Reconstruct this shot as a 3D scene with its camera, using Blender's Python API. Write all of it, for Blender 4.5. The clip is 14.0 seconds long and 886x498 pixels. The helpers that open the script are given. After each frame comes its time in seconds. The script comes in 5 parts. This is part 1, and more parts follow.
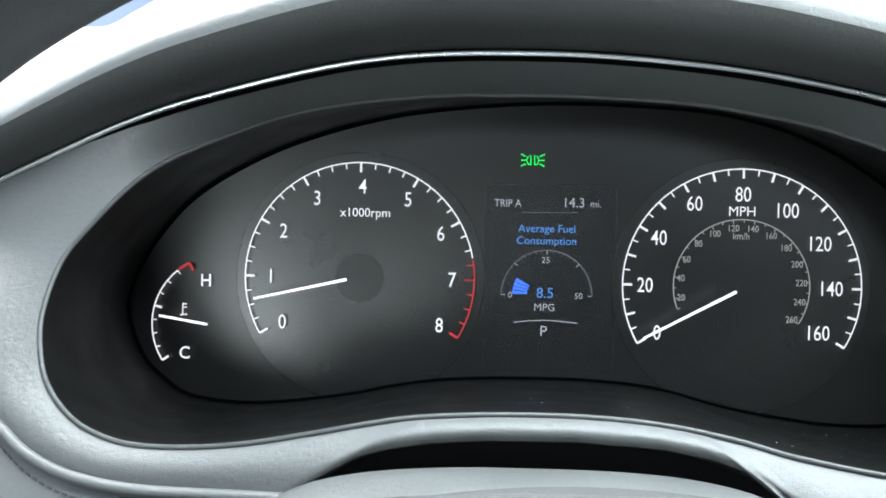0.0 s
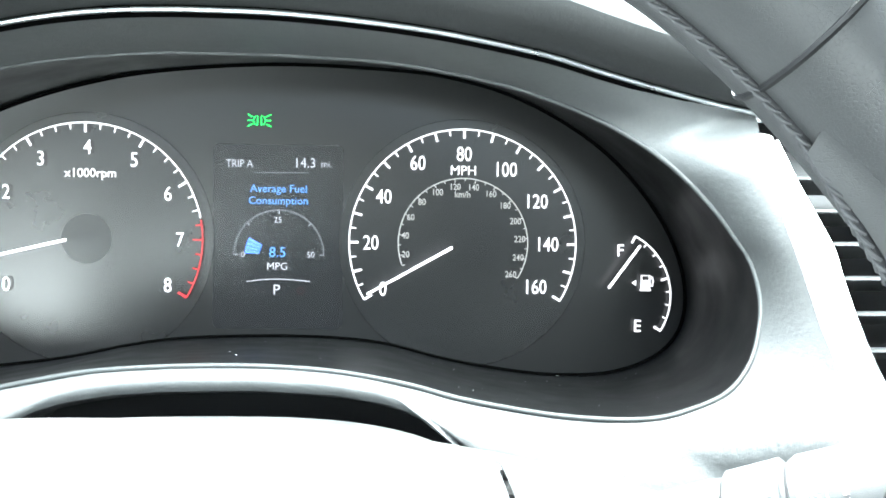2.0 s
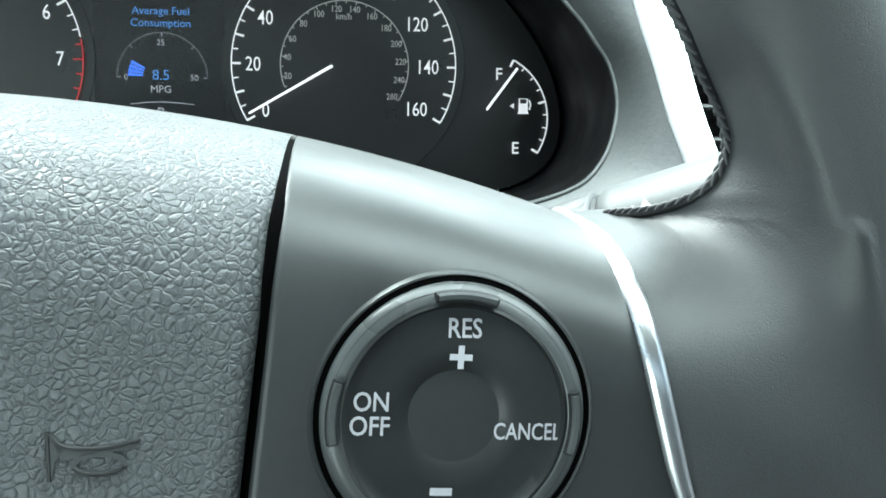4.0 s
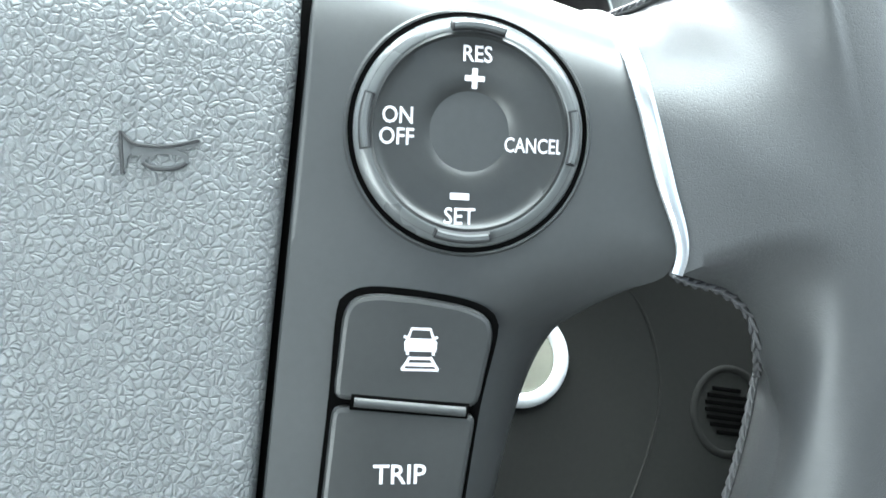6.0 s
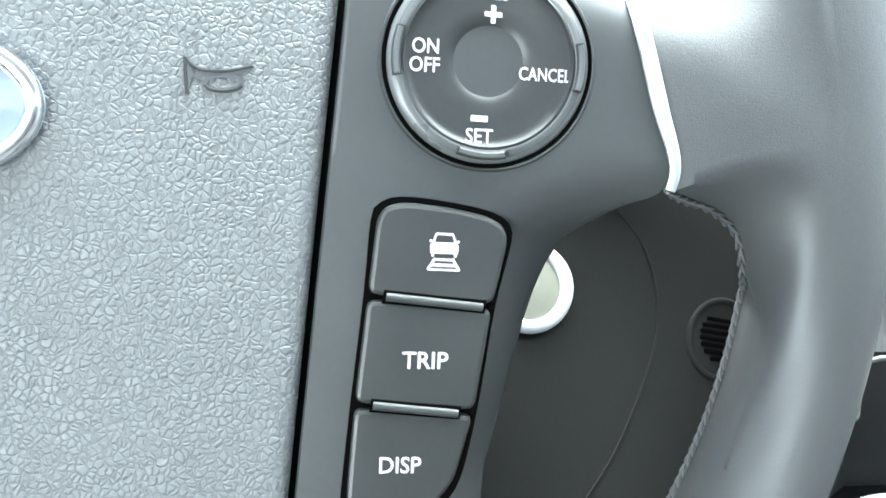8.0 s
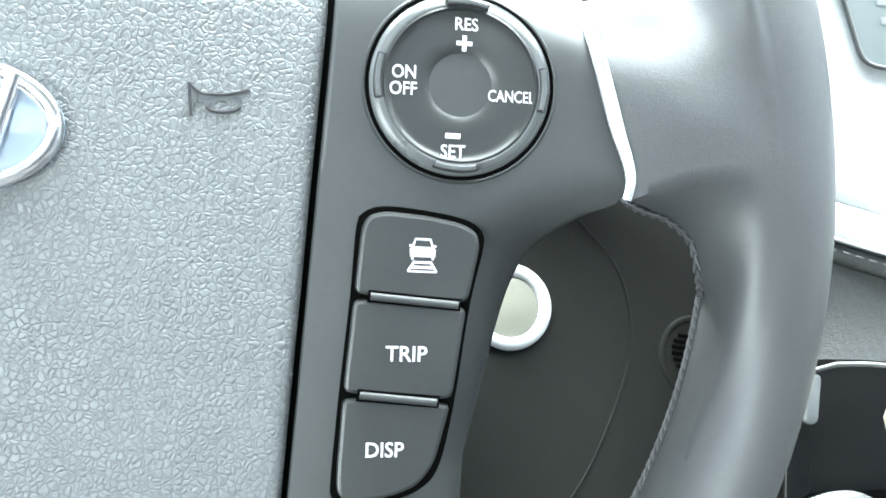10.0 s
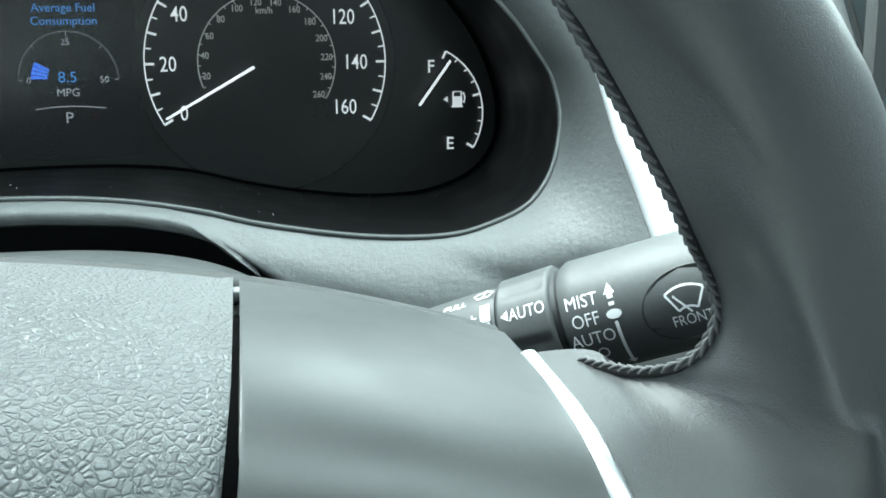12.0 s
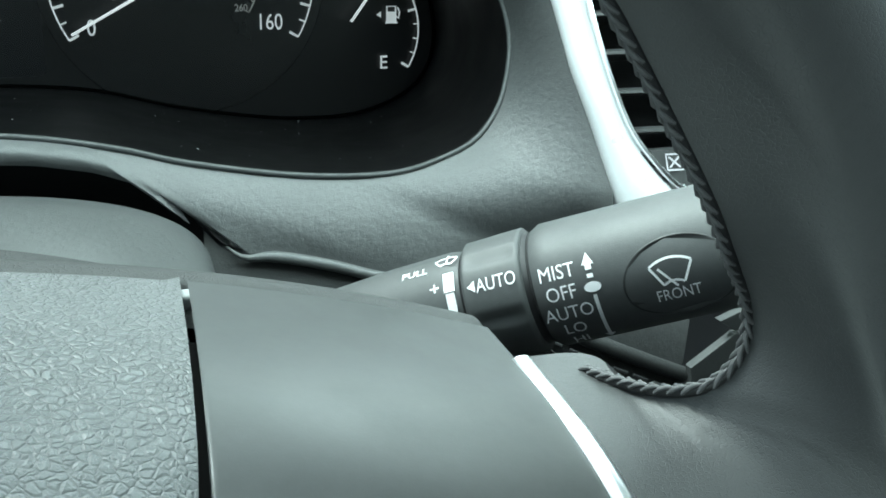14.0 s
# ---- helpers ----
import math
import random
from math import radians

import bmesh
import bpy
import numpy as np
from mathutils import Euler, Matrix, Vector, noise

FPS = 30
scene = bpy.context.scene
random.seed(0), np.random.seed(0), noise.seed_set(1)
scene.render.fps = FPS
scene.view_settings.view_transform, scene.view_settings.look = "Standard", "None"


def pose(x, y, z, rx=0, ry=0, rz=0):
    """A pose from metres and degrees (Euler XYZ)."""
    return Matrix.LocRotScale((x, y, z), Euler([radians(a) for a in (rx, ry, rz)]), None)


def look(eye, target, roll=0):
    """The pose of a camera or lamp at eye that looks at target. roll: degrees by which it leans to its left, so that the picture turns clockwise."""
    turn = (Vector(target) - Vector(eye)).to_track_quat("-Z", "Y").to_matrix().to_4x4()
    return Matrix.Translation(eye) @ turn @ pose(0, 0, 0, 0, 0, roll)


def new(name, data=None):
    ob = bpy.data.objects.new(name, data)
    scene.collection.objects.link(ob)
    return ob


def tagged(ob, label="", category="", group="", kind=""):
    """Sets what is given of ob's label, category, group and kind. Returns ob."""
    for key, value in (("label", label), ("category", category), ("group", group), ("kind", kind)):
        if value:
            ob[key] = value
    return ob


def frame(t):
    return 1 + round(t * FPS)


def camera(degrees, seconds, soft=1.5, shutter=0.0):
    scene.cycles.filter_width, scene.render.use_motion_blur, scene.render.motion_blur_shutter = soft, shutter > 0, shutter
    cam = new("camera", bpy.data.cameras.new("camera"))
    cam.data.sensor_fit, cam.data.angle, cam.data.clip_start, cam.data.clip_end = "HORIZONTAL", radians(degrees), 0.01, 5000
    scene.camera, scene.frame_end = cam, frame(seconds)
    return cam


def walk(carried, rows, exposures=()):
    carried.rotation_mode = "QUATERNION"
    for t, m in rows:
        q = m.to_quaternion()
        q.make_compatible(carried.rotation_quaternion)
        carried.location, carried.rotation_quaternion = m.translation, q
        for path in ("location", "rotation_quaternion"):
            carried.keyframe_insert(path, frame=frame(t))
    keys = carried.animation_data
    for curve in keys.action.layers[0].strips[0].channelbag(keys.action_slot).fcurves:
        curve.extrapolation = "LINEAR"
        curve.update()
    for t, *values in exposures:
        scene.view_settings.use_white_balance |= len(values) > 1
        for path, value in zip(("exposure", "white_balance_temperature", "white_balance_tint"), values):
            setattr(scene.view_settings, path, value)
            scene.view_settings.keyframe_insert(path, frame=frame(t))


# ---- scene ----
cam = camera(46.5, 14.0, 1.7)
K = 1.1  # fitted units to metres
PATH = [
    (0, (-0.0189, -0.4406, 1.0183), (-0.1354, 1.5559, 1.0013), 1.12),
    (0.5, (0.0067, -0.4410, 1.0221), (-0.0605, 1.5575, 0.9828), 1.28),
    (1, (0.0169, -0.4413, 1.0206), (0.0262, 1.5584, 0.9872), 1.04),
    (1.5, (0.0348, -0.4442, 1.0201), (0.0753, 1.5547, 0.9655), 1.20),
    (2, (0.0474, -0.4485, 1.0116), (0.1589, 1.5475, 0.9538), 0.69),
    (2.5, (0.0558, -0.4535, 1.0035), (0.2265, 1.5373, 0.9178), 0.73),
    (3, (0.0615, -0.4591, 0.9959), (0.2586, 1.5276, 0.8779), 0.79),
    (3.5, (0.0708, -0.4688, 0.9861), (0.3033, 1.5112, 0.8268), 0.72),
    (4, (0.0711, -0.4660, 0.9719), (0.3042, 1.5078, 0.7491), 0.78),
    (4.2, (0.0697, -0.4671, 0.9663), (0.3006, 1.5043, 0.7209), 0.73),
    (6.3, (0.0654, -0.4937, 0.9297), (0.2883, 1.4874, 0.7702), -0.52),
    (6.5, (0.0642, -0.4961, 0.9299), (0.2922, 1.4827, 0.7500), -0.13),
    (7, (0.0653, -0.4997, 0.9263), (0.2855, 1.4780, 0.7255), -0.16),
    (7.5, (0.0635, -0.5037, 0.9241), (0.2730, 1.4724, 0.6985), -0.15),
    (7.7, (0.0623, -0.5067, 0.9242), (0.2722, 1.4688, 0.6931), -0.08),
    (9.8, (0.0608, -0.5332, 0.9139), (0.2709, 1.4520, 0.7920), -0.62),
    (10, (0.0626, -0.5317, 0.9167), (0.2840, 1.4521, 0.7929), -0.73),
    (10.5, (0.0707, -0.5162, 0.9408), (0.3017, 1.4618, 0.7563), -1.60),
    (11, (0.0731, -0.4870, 0.9694), (0.3868, 1.4633, 0.6565), -2.45),
    (11.5, (0.0709, -0.4633, 0.9930), (0.4107, 1.4823, 0.6780), -2.19),
    (12, (0.0680, -0.4427, 1.0090), (0.4464, 1.4813, 0.6153), -0.53),
    (12.5, (0.0632, -0.4221, 1.0143), (0.5186, 1.4495, 0.4757), 0.02),
    (13, (0.0676, -0.4139, 1.0175), (0.5817, 1.4153, 0.3933), -0.10),
    (13.5, (0.0672, -0.4149, 1.0195), (0.6135, 1.4055, 0.3967), 0.73),
    (14, (0.0628, -0.4152, 1.0188), (0.6017, 1.4159, 0.4216), 0.67),
]
walk(cam, [(t, look(Vector(eye) * K, Vector(target) * K, roll)) for t, eye, target, roll in PATH],
     [(0.0, 0.85, 6400, 15), (0.5, 1.65, 6400, 15), (1.0, 2.05, 6400, 14), (1.5, 2.35, 6400, 13), (2.5, 2.15, 6400, 11), (3.2, 1.35, 6250, 5), (4.2, 0.58, 6250, 5), (5.2, 1.6, 6300, 10), (6.5, 2.32, 6350, 13), (7.5, 2.47, 6350, 13),
      (10.0, 2.5, 6400, 13), (10.6, 2.5, 6400, 12), (11.0, 2.15, 6350, 11), (11.5, 1.15, 6250, 6), (11.8, 0.6, 6200, 4), (12.3, 0.0, 6100, 0), (14.0, -0.2, 6100, -2)])

# ---- light ----
world = bpy.data.worlds.new("sky")
scene.world = world
world.use_nodes = True
sky = world.node_tree.nodes.new("ShaderNodeTexSky")
sky.sky_type, sky.sun_disc = "NISHITA", False
SUN_UP, SUN_TURN = 58.0, -55.0
sky.sun_elevation, sky.sun_rotation = radians(SUN_UP), radians(SUN_TURN)
back = world.node_tree.nodes["Background"]
back.inputs["Strength"].default_value = 0.08
world.node_tree.links.new(sky.outputs[0], back.inputs["Color"])
sun = new("sun", bpy.data.lights.new("sun", "SUN"))
sun.data.energy, sun.data.angle, sun.data.color = 10.5, radians(35), (0.92, 1.0, 0.97)
sun.matrix_world = look((0, 0, 0), (-math.sin(radians(SUN_TURN)) * math.cos(radians(SUN_UP)), -math.cos(radians(SUN_TURN)) * math.cos(radians(SUN_UP)), -math.sin(radians(SUN_UP))))


def window_light(name, at, target, width, height, watts):
    """An unseen area lamp for an opening: bright sky, as through green-tinted glass."""
    ob = new(name, bpy.data.lights.new(name, "AREA"))
    ob.data.shape, ob.data.size, ob.data.size_y, ob.data.energy, ob.data.color = "RECTANGLE", width, height, watts, (0.86, 1.0, 0.98)
    ob.matrix_world = look(Vector(at) * K, Vector(target) * K)


window_light("windscreen_light", (0.37, 0.30, 1.24), (0.22, -0.6, 0.80), 1.4, 0.55, 25)
# unseen overhead lamp added for more light from above
window_light("overhead_fill_light", (0.30, -0.30, 1.42), (0.30, -0.28, 0.9), 1.0, 0.50, 12.5)
window_light("rear_window_light", (0.37, -1.84, 1.23), (0.2, 0.0, 0.95), 1.5, 0.36, 0.5)
# unseen lamp added low on the left for the glow on the dials
window_light("dial_glow_light", (-0.42, -1.12, 0.74), (-0.06, 0.0, 0.98), 0.55, 0.42, 4.6)
window_light("left_window_light", (-0.44, -0.45, 1.22), (0.2, -0.45, 0.98), 0.9, 0.36, 0.7)
window_light("right_window_light", (1.18, -0.45, 1.22), (0.2, -0.35, 0.98), 0.9, 0.36, 0.6)


# ---- materials ----
def pebbles(n, l, co, size):
    """Leather grain: rounded pebbles of uneven size with thin cracks between them. Gives the height and the cracks (0 in a crack)."""
    def node(kind, **values):
        made = n.new(kind)
        for key, value in values.items():
            made.inputs[key].default_value = value
        return made

    def math_node(operation, a, c):
        made = n.new("ShaderNodeMath")
        made.operation = operation
        for k, value in enumerate((a, c)):
            if isinstance(value, float):
                made.inputs[k].default_value = value
            else:
                l.new(value, made.inputs[k])
        return made.outputs[0]

    warp = node("ShaderNodeTexNoise", Scale=size * 0.42, Detail=3)
    l.new(co.outputs["Object"], warp.inputs["Vector"])
    bent = n.new("ShaderNodeVectorMath")
    bent.operation = "MULTIPLY_ADD"
    bent.inputs[1].default_value = (1.5 / size, 1.5 / size, 1.9 / size)
    l.new(warp.outputs["Color"], bent.inputs[0])
    l.new(co.outputs["Object"], bent.inputs[2])
    level = []
    for scale, width in ((size, 0.20), (size * 2.1, 0.20)):
        edge = node("ShaderNodeTexVoronoi", Scale=scale)
        edge.feature = "DISTANCE_TO_EDGE"
        l.new(bent.outputs[0], edge.inputs["Vector"])
        cut = n.new("ShaderNodeMapRange")
        cut.interpolation_type = "SMOOTHSTEP"
        cut.inputs["From Max"].default_value = width
        l.new(edge.outputs["Distance"], cut.inputs["Value"])
        dome = node("ShaderNodeTexVoronoi", Scale=scale)
        l.new(bent.outputs[0], dome.inputs["Vector"])
        level.append((cut.outputs[0], dome.outputs["Distance"]))
    # the finer cracks come and go in patches
    patch = node("ShaderNodeTexNoise", Scale=size * 0.22, Detail=2)
    l.new(co.outputs["Object"], patch.inputs["Vector"])
    fade = n.new("ShaderNodeMapRange")
    fade.inputs["From Min"].default_value, fade.inputs["From Max"].default_value = 0.42, 0.62
    l.new(patch.outputs["Fac"], fade.inputs["Value"])
    fine = math_node("MAXIMUM", level[1][0], fade.outputs[0])
    cracks = math_node("MULTIPLY", level[0][0], math_node("ADD", math_node("MULTIPLY", fine, 0.45), 0.55))
    rounded_top = math_node("SUBTRACT", 1.0, math_node("MULTIPLY", level[0][1], level[0][1]))
    height = math_node("ADD", math_node("MULTIPLY", cracks, 0.75), math_node("MULTIPLY", rounded_top, 0.45))
    return height, cracks


def material(name, color, rough=0.5, metal=0.0, coat=0.0, spec=0.5, vary=0.15, scale=40.0, bump=(), rough_vary=0.08, crack_shade=0.0):
    """A surface with colour and gloss variation at two scales. bump: (kind, scale, strength) reliefs."""
    m = bpy.data.materials.new(name)
    m.use_nodes = True
    n, l = m.node_tree.nodes, m.node_tree.links
    b = n["Principled BSDF"]
    b.inputs["Metallic"].default_value = metal
    b.inputs["Coat Weight"].default_value = coat
    b.inputs["Specular IOR Level"].default_value = spec
    co = n.new("ShaderNodeTexCoord")
    big = n.new("ShaderNodeTexNoise")
    big.inputs["Scale"].default_value, big.inputs["Detail"].default_value = scale, 4
    fine = n.new("ShaderNodeTexNoise")
    fine.inputs["Scale"].default_value, fine.inputs["Detail"].default_value = scale * 17, 3
    mix = n.new("ShaderNodeMath")
    mix.operation = "ADD"
    for k, t in enumerate((big, fine)):
        l.new(co.outputs["Object"], t.inputs["Vector"])
        l.new(t.outputs["Fac"], mix.inputs[k])
    ramp = n.new("ShaderNodeMapRange")
    ramp.inputs["From Min"].default_value, ramp.inputs["From Max"].default_value = 0.6, 1.4
    ramp.inputs["To Min"].default_value, ramp.inputs["To Max"].default_value = 1 - vary, 1 + vary
    l.new(mix.outputs[0], ramp.inputs["Value"])
    tint = n.new("ShaderNodeVectorMath")
    tint.operation = "SCALE"
    tint.inputs[0].default_value = color
    l.new(ramp.outputs[0], tint.inputs["Scale"])
    l.new(tint.outputs["Vector"], b.inputs["Base Color"])
    rr = n.new("ShaderNodeMapRange")
    rr.inputs["From Min"].default_value, rr.inputs["From Max"].default_value = 0.3, 0.7
    rr.inputs["To Min"].default_value, rr.inputs["To Max"].default_value = max(0.02, rough - rough_vary), min(1, rough + rough_vary)
    l.new(big.outputs["Fac"], rr.inputs["Value"])
    l.new(rr.outputs[0], b.inputs["Roughness"])
    last = None
    for kind, size, strength in bump:
        if kind == "pebbles":
            out, cracks = pebbles(n, l, co, size)
            # shade painted into the grain: the base colour darkens in the cracks
            if crack_shade:
                shade_map = n.new("ShaderNodeMapRange")
                shade_map.inputs["To Min"].default_value, shade_map.inputs["To Max"].default_value = 1 - crack_shade, 1.0
                l.new(cracks, shade_map.inputs["Value"])
                shaded = n.new("ShaderNodeVectorMath")
                shaded.operation = "SCALE"
                l.new(tint.outputs["Vector"], shaded.inputs[0])
                l.new(shade_map.outputs[0], shaded.inputs["Scale"])
                l.new(shaded.outputs["Vector"], b.inputs["Base Color"])
        elif kind == "cells":
            t = n.new("ShaderNodeTexVoronoi")
            t.feature = "DISTANCE_TO_EDGE"
            t.inputs["Scale"].default_value = size
            warp = n.new("ShaderNodeTexNoise")
            warp.inputs["Scale"].default_value, warp.inputs["Detail"].default_value = size * 0.55, 1
            l.new(co.outputs["Object"], warp.inputs["Vector"])
            off = n.new("ShaderNodeVectorMath")
            off.operation = "MULTIPLY_ADD"
            off.inputs[1].default_value = (1.2 / size,) * 3
            l.new(warp.outputs["Color"], off.inputs[0])
            l.new(co.outputs["Object"], off.inputs[2])
            l.new(off.outputs[0], t.inputs["Vector"])
            cut = n.new("ShaderNodeMapRange")
            cut.interpolation_type = "SMOOTHSTEP"
            cut.inputs["From Max"].default_value = 0.12
            l.new(t.outputs["Distance"], cut.inputs["Value"])
            out = cut.outputs[0]
        else:
            t = n.new("ShaderNodeTexNoise")
            t.inputs["Scale"].default_value, t.inputs["Detail"].default_value = size, 4
            l.new(co.outputs["Object"], t.inputs["Vector"])
            out = t.outputs["Fac"]
        bm_ = n.new("ShaderNodeBump")
        bm_.inputs["Strength"].default_value, bm_.inputs["Distance"].default_value = strength, 0.4 / size
        l.new(out, bm_.inputs["Height"])
        if last:
            l.new(last.outputs[0], bm_.inputs["Normal"])
        last = bm_
    if last:
        l.new(last.outputs[0], b.inputs["Normal"])
    return m


def glowing(name, color, strength, base=(0.6, 0.6, 0.6)):
    m = bpy.data.materials.new(name)
    m.use_nodes = True
    b = m.node_tree.nodes["Principled BSDF"]
    b.inputs["Base Color"].default_value = (*base, 1)
    b.inputs["Emission Color"].default_value = (*color, 1)
    b.inputs["Emission Strength"].default_value = strength
    return m


PAD = material("pad_vinyl", (0.118, 0.124, 0.127), 0.38, bump=(("noise", 1300, 0.32), ("pebbles", 740, 0.52)), vary=0.08, crack_shade=0.24)
LEATHER = material("rim_leather", (0.051, 0.0524, 0.0537), 0.47, spec=0.5, bump=(("cells", 1500, 0.20), ("noise", 260, 0.04)), vary=0.06)
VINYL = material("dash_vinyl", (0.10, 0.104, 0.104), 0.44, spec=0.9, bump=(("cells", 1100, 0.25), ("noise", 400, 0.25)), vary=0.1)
# darkened dash vinyl: stands for shade in places, also colours dark parts
DARK_VINYL = material("dark_vinyl", (0.036, 0.0373, 0.0373), 0.62, spec=0.4, bump=(("cells", 1000, 0.3), ("noise", 400, 0.25)), vary=0.1)
# dash vinyl lightened for the sunlight on the centre stack
SUNLIT_LEDGE = material("sunlit_ledge_vinyl", (0.40, 0.41, 0.41), 0.5, bump=(("cells", 1100, 0.25), ("noise", 400, 0.25)), vary=0.1)
SATIN = material("satin_plastic", (0.029, 0.0308, 0.0312), 0.47, spec=0.6, bump=(("noise", 2600, 0.06),), vary=0.12)
BUTTON = material("button_plastic", (0.018, 0.0192, 0.0192), 0.46, bump=(("noise", 2200, 0.08),), vary=0.12)
RING = material("switch_ring_plastic", (0.074, 0.078, 0.079), 0.34, bump=(("noise", 2600, 0.06),), vary=0.1)
# near-black put in place of the shade deep inside gaps and grooves
GAP = material("gap_shade", (0.0015, 0.0015, 0.0015), 0.9, spec=0.02)
HORN = material("pressed_vinyl", (0.055, 0.058, 0.060), 0.5, vary=0.08)
BLACK = material("black_plastic", (0.012, 0.012, 0.013), 0.5, bump=(("noise", 900, 0.1),))
SHROUD = material("shroud_plastic", (0.0115, 0.0117, 0.0108), 0.75, spec=0.12, bump=(("cells", 1800, 0.15),))
STALK = material("stalk_plastic", (0.064, 0.067, 0.068), 0.54, bump=(("noise", 2600, 0.30),), vary=0.1)
STALK_OVAL = material("stalk_oval_plastic", (0.026, 0.027, 0.028), 0.48, bump=(("noise", 3200, 0.12),))
BEZEL = material("bezel_plastic", (0.005, 0.0051, 0.0053), 0.40, spec=0.25, bump=(("noise", 1800, 0.12),))
FACE = material("dial_face_film", (0.004, 0.0041, 0.0043), 0.29, spec=0.78, bump=(("noise", 3000, 0.015),), vary=0.05, rough_vary=0.006)
DISC = material("dial_disc_film", (0.005, 0.0052, 0.0054), 0.27, spec=0.85, bump=(("noise", 3000, 0.015),), vary=0.05, rough_vary=0.006)
SATIN_CHROME = material("satin_chrome", (0.82, 0.84, 0.85), 0.30, 1.0, vary=0.04, rough_vary=0.05)
HUB_CAP = material("needle_hub_plastic", (0.004, 0.0041, 0.0043), 0.32, spec=0.70, vary=0.1)
CHROME = material("chrome", (0.85, 0.86, 0.87), 0.16, 1.0, vary=0.04, rough_vary=0.05)
SILVER = material("satin_silver_paint", (0.82, 0.84, 0.85), 0.34, 0.25, vary=0.05)
THREAD = material("thread", (0.072, 0.072, 0.075), 0.55, vary=0.25, scale=300)
CREAM = material("ivory_plastic", (0.22, 0.217, 0.175), 0.45, vary=0.05)
BADGE = material("badge_enamel", (0.24, 0.29, 0.35), 0.15, 0.2, coat=1.0, vary=0.03)
PRINT = material("white_print", (0.52, 0.51, 0.54), 0.5, vary=0.05)
STALK_PRINT = material("stalk_print", (0.80, 0.80, 0.82), 0.5, vary=0.05)
PRINT_DIM = material("grey_print", (0.45, 0.46, 0.47), 0.5, vary=0.05)
HEADLINER = material("headliner_cloth", (0.42, 0.41, 0.39), 0.9, bump=(("noise", 700, 0.4),), vary=0.1)
TRIMCARD = material("door_card_vinyl", (0.12, 0.12, 0.125), 0.6, bump=(("cells", 900, 0.3),))
CARPET = material("carpet", (0.05, 0.05, 0.052), 0.95, bump=(("noise", 900, 0.8),))
LCD = glowing("lcd_glass", (0.5, 0.6, 0.8), 0.008, (0.008, 0.009, 0.011))
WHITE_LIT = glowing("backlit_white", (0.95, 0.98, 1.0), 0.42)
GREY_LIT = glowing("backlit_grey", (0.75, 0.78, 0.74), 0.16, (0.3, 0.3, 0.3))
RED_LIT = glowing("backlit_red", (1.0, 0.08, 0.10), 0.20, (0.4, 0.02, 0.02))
NEEDLE_LIT = glowing("lit_needle", (0.95, 0.97, 1.0), 0.7, (0.8, 0.8, 0.8))
LCD_WHITE = glowing("lcd_white", (0.8, 0.85, 0.9), 1.05, (0.1, 0.1, 0.1))
LCD_GREY = glowing("lcd_grey", (0.6, 0.65, 0.7), 0.42, (0.05, 0.05, 0.05))
LCD_BLUE = glowing("lcd_blue", (0.12, 0.42, 1.0), 1.4, (0.02, 0.05, 0.1))
LCD_FAN = glowing("lcd_deep_blue", (0.06, 0.22, 1.0), 2.2, (0.02, 0.05, 0.1))
LCD_RED = glowing("lcd_red", (1.0, 0.1, 0.1), 0.03, (0.05, 0.01, 0.01))
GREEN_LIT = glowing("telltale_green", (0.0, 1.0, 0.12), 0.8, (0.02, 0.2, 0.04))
SCREEN_LIT = glowing("navigation_screen", (0.20, 0.29, 0.31), 0.14, (0.01, 0.015, 0.015))
SCREEN_TEXT = glowing("navigation_text", (0.5, 0.62, 0.66), 0.075, (0.05, 0.05, 0.05))

# smoked cover of the display: half see-through, with the gloss of the dial film
COVER = material("smoked_cover", (0.004, 0.0041, 0.0043), 0.29, spec=0.98, vary=0.05, rough_vary=0.006)
nodes, links = COVER.node_tree.nodes, COVER.node_tree.links
clear = nodes.new("ShaderNodeBsdfTransparent")
clear.inputs["Color"].default_value = (0.9, 0.93, 0.96, 1)
half = nodes.new("ShaderNodeMixShader")
half.inputs["Fac"].default_value = 0.30
links.new(nodes["Principled BSDF"].outputs[0], half.inputs[1])
links.new(clear.outputs[0], half.inputs[2])
links.new(half.outputs[0], nodes["Material Output"].inputs["Surface"])


# ---- building helpers ----
PLACE = {}


def thing(name, label, category, at, group="", kind=""):
    """An empty at the base of a thing, to which its parts are tied."""
    ob = new(name)
    ob.empty_display_size = 0.02
    ob.location = Vector(at) * K
    PLACE[ob.name] = Matrix.Translation(Vector(at) * K)
    return tagged(ob, label, category, group, kind)


def part(name, bm, mat, parent=None, label="", smooth=True, recalc=True):
    """Links a bmesh as one mesh, in metres, under a thing or a part."""
    if recalc:
        bmesh.ops.recalc_face_normals(bm, faces=bm.faces)
    bmesh.ops.scale(bm, vec=(K, K, K), verts=bm.verts)
    me = bpy.data.meshes.new(name)
    bm.to_mesh(me)
    bm.free()
    if smooth:
        me.polygons.foreach_set("use_smooth", [True] * len(me.polygons))
        me.set_sharp_from_angle(angle=radians(52))
    me.materials.append(mat)
    ob = new(name, me)
    if parent:
        ob.parent = parent
        ob.matrix_parent_inverse = PLACE.get(parent.name, Matrix()).inverted()
    if label:
        ob["label"] = label
    return ob


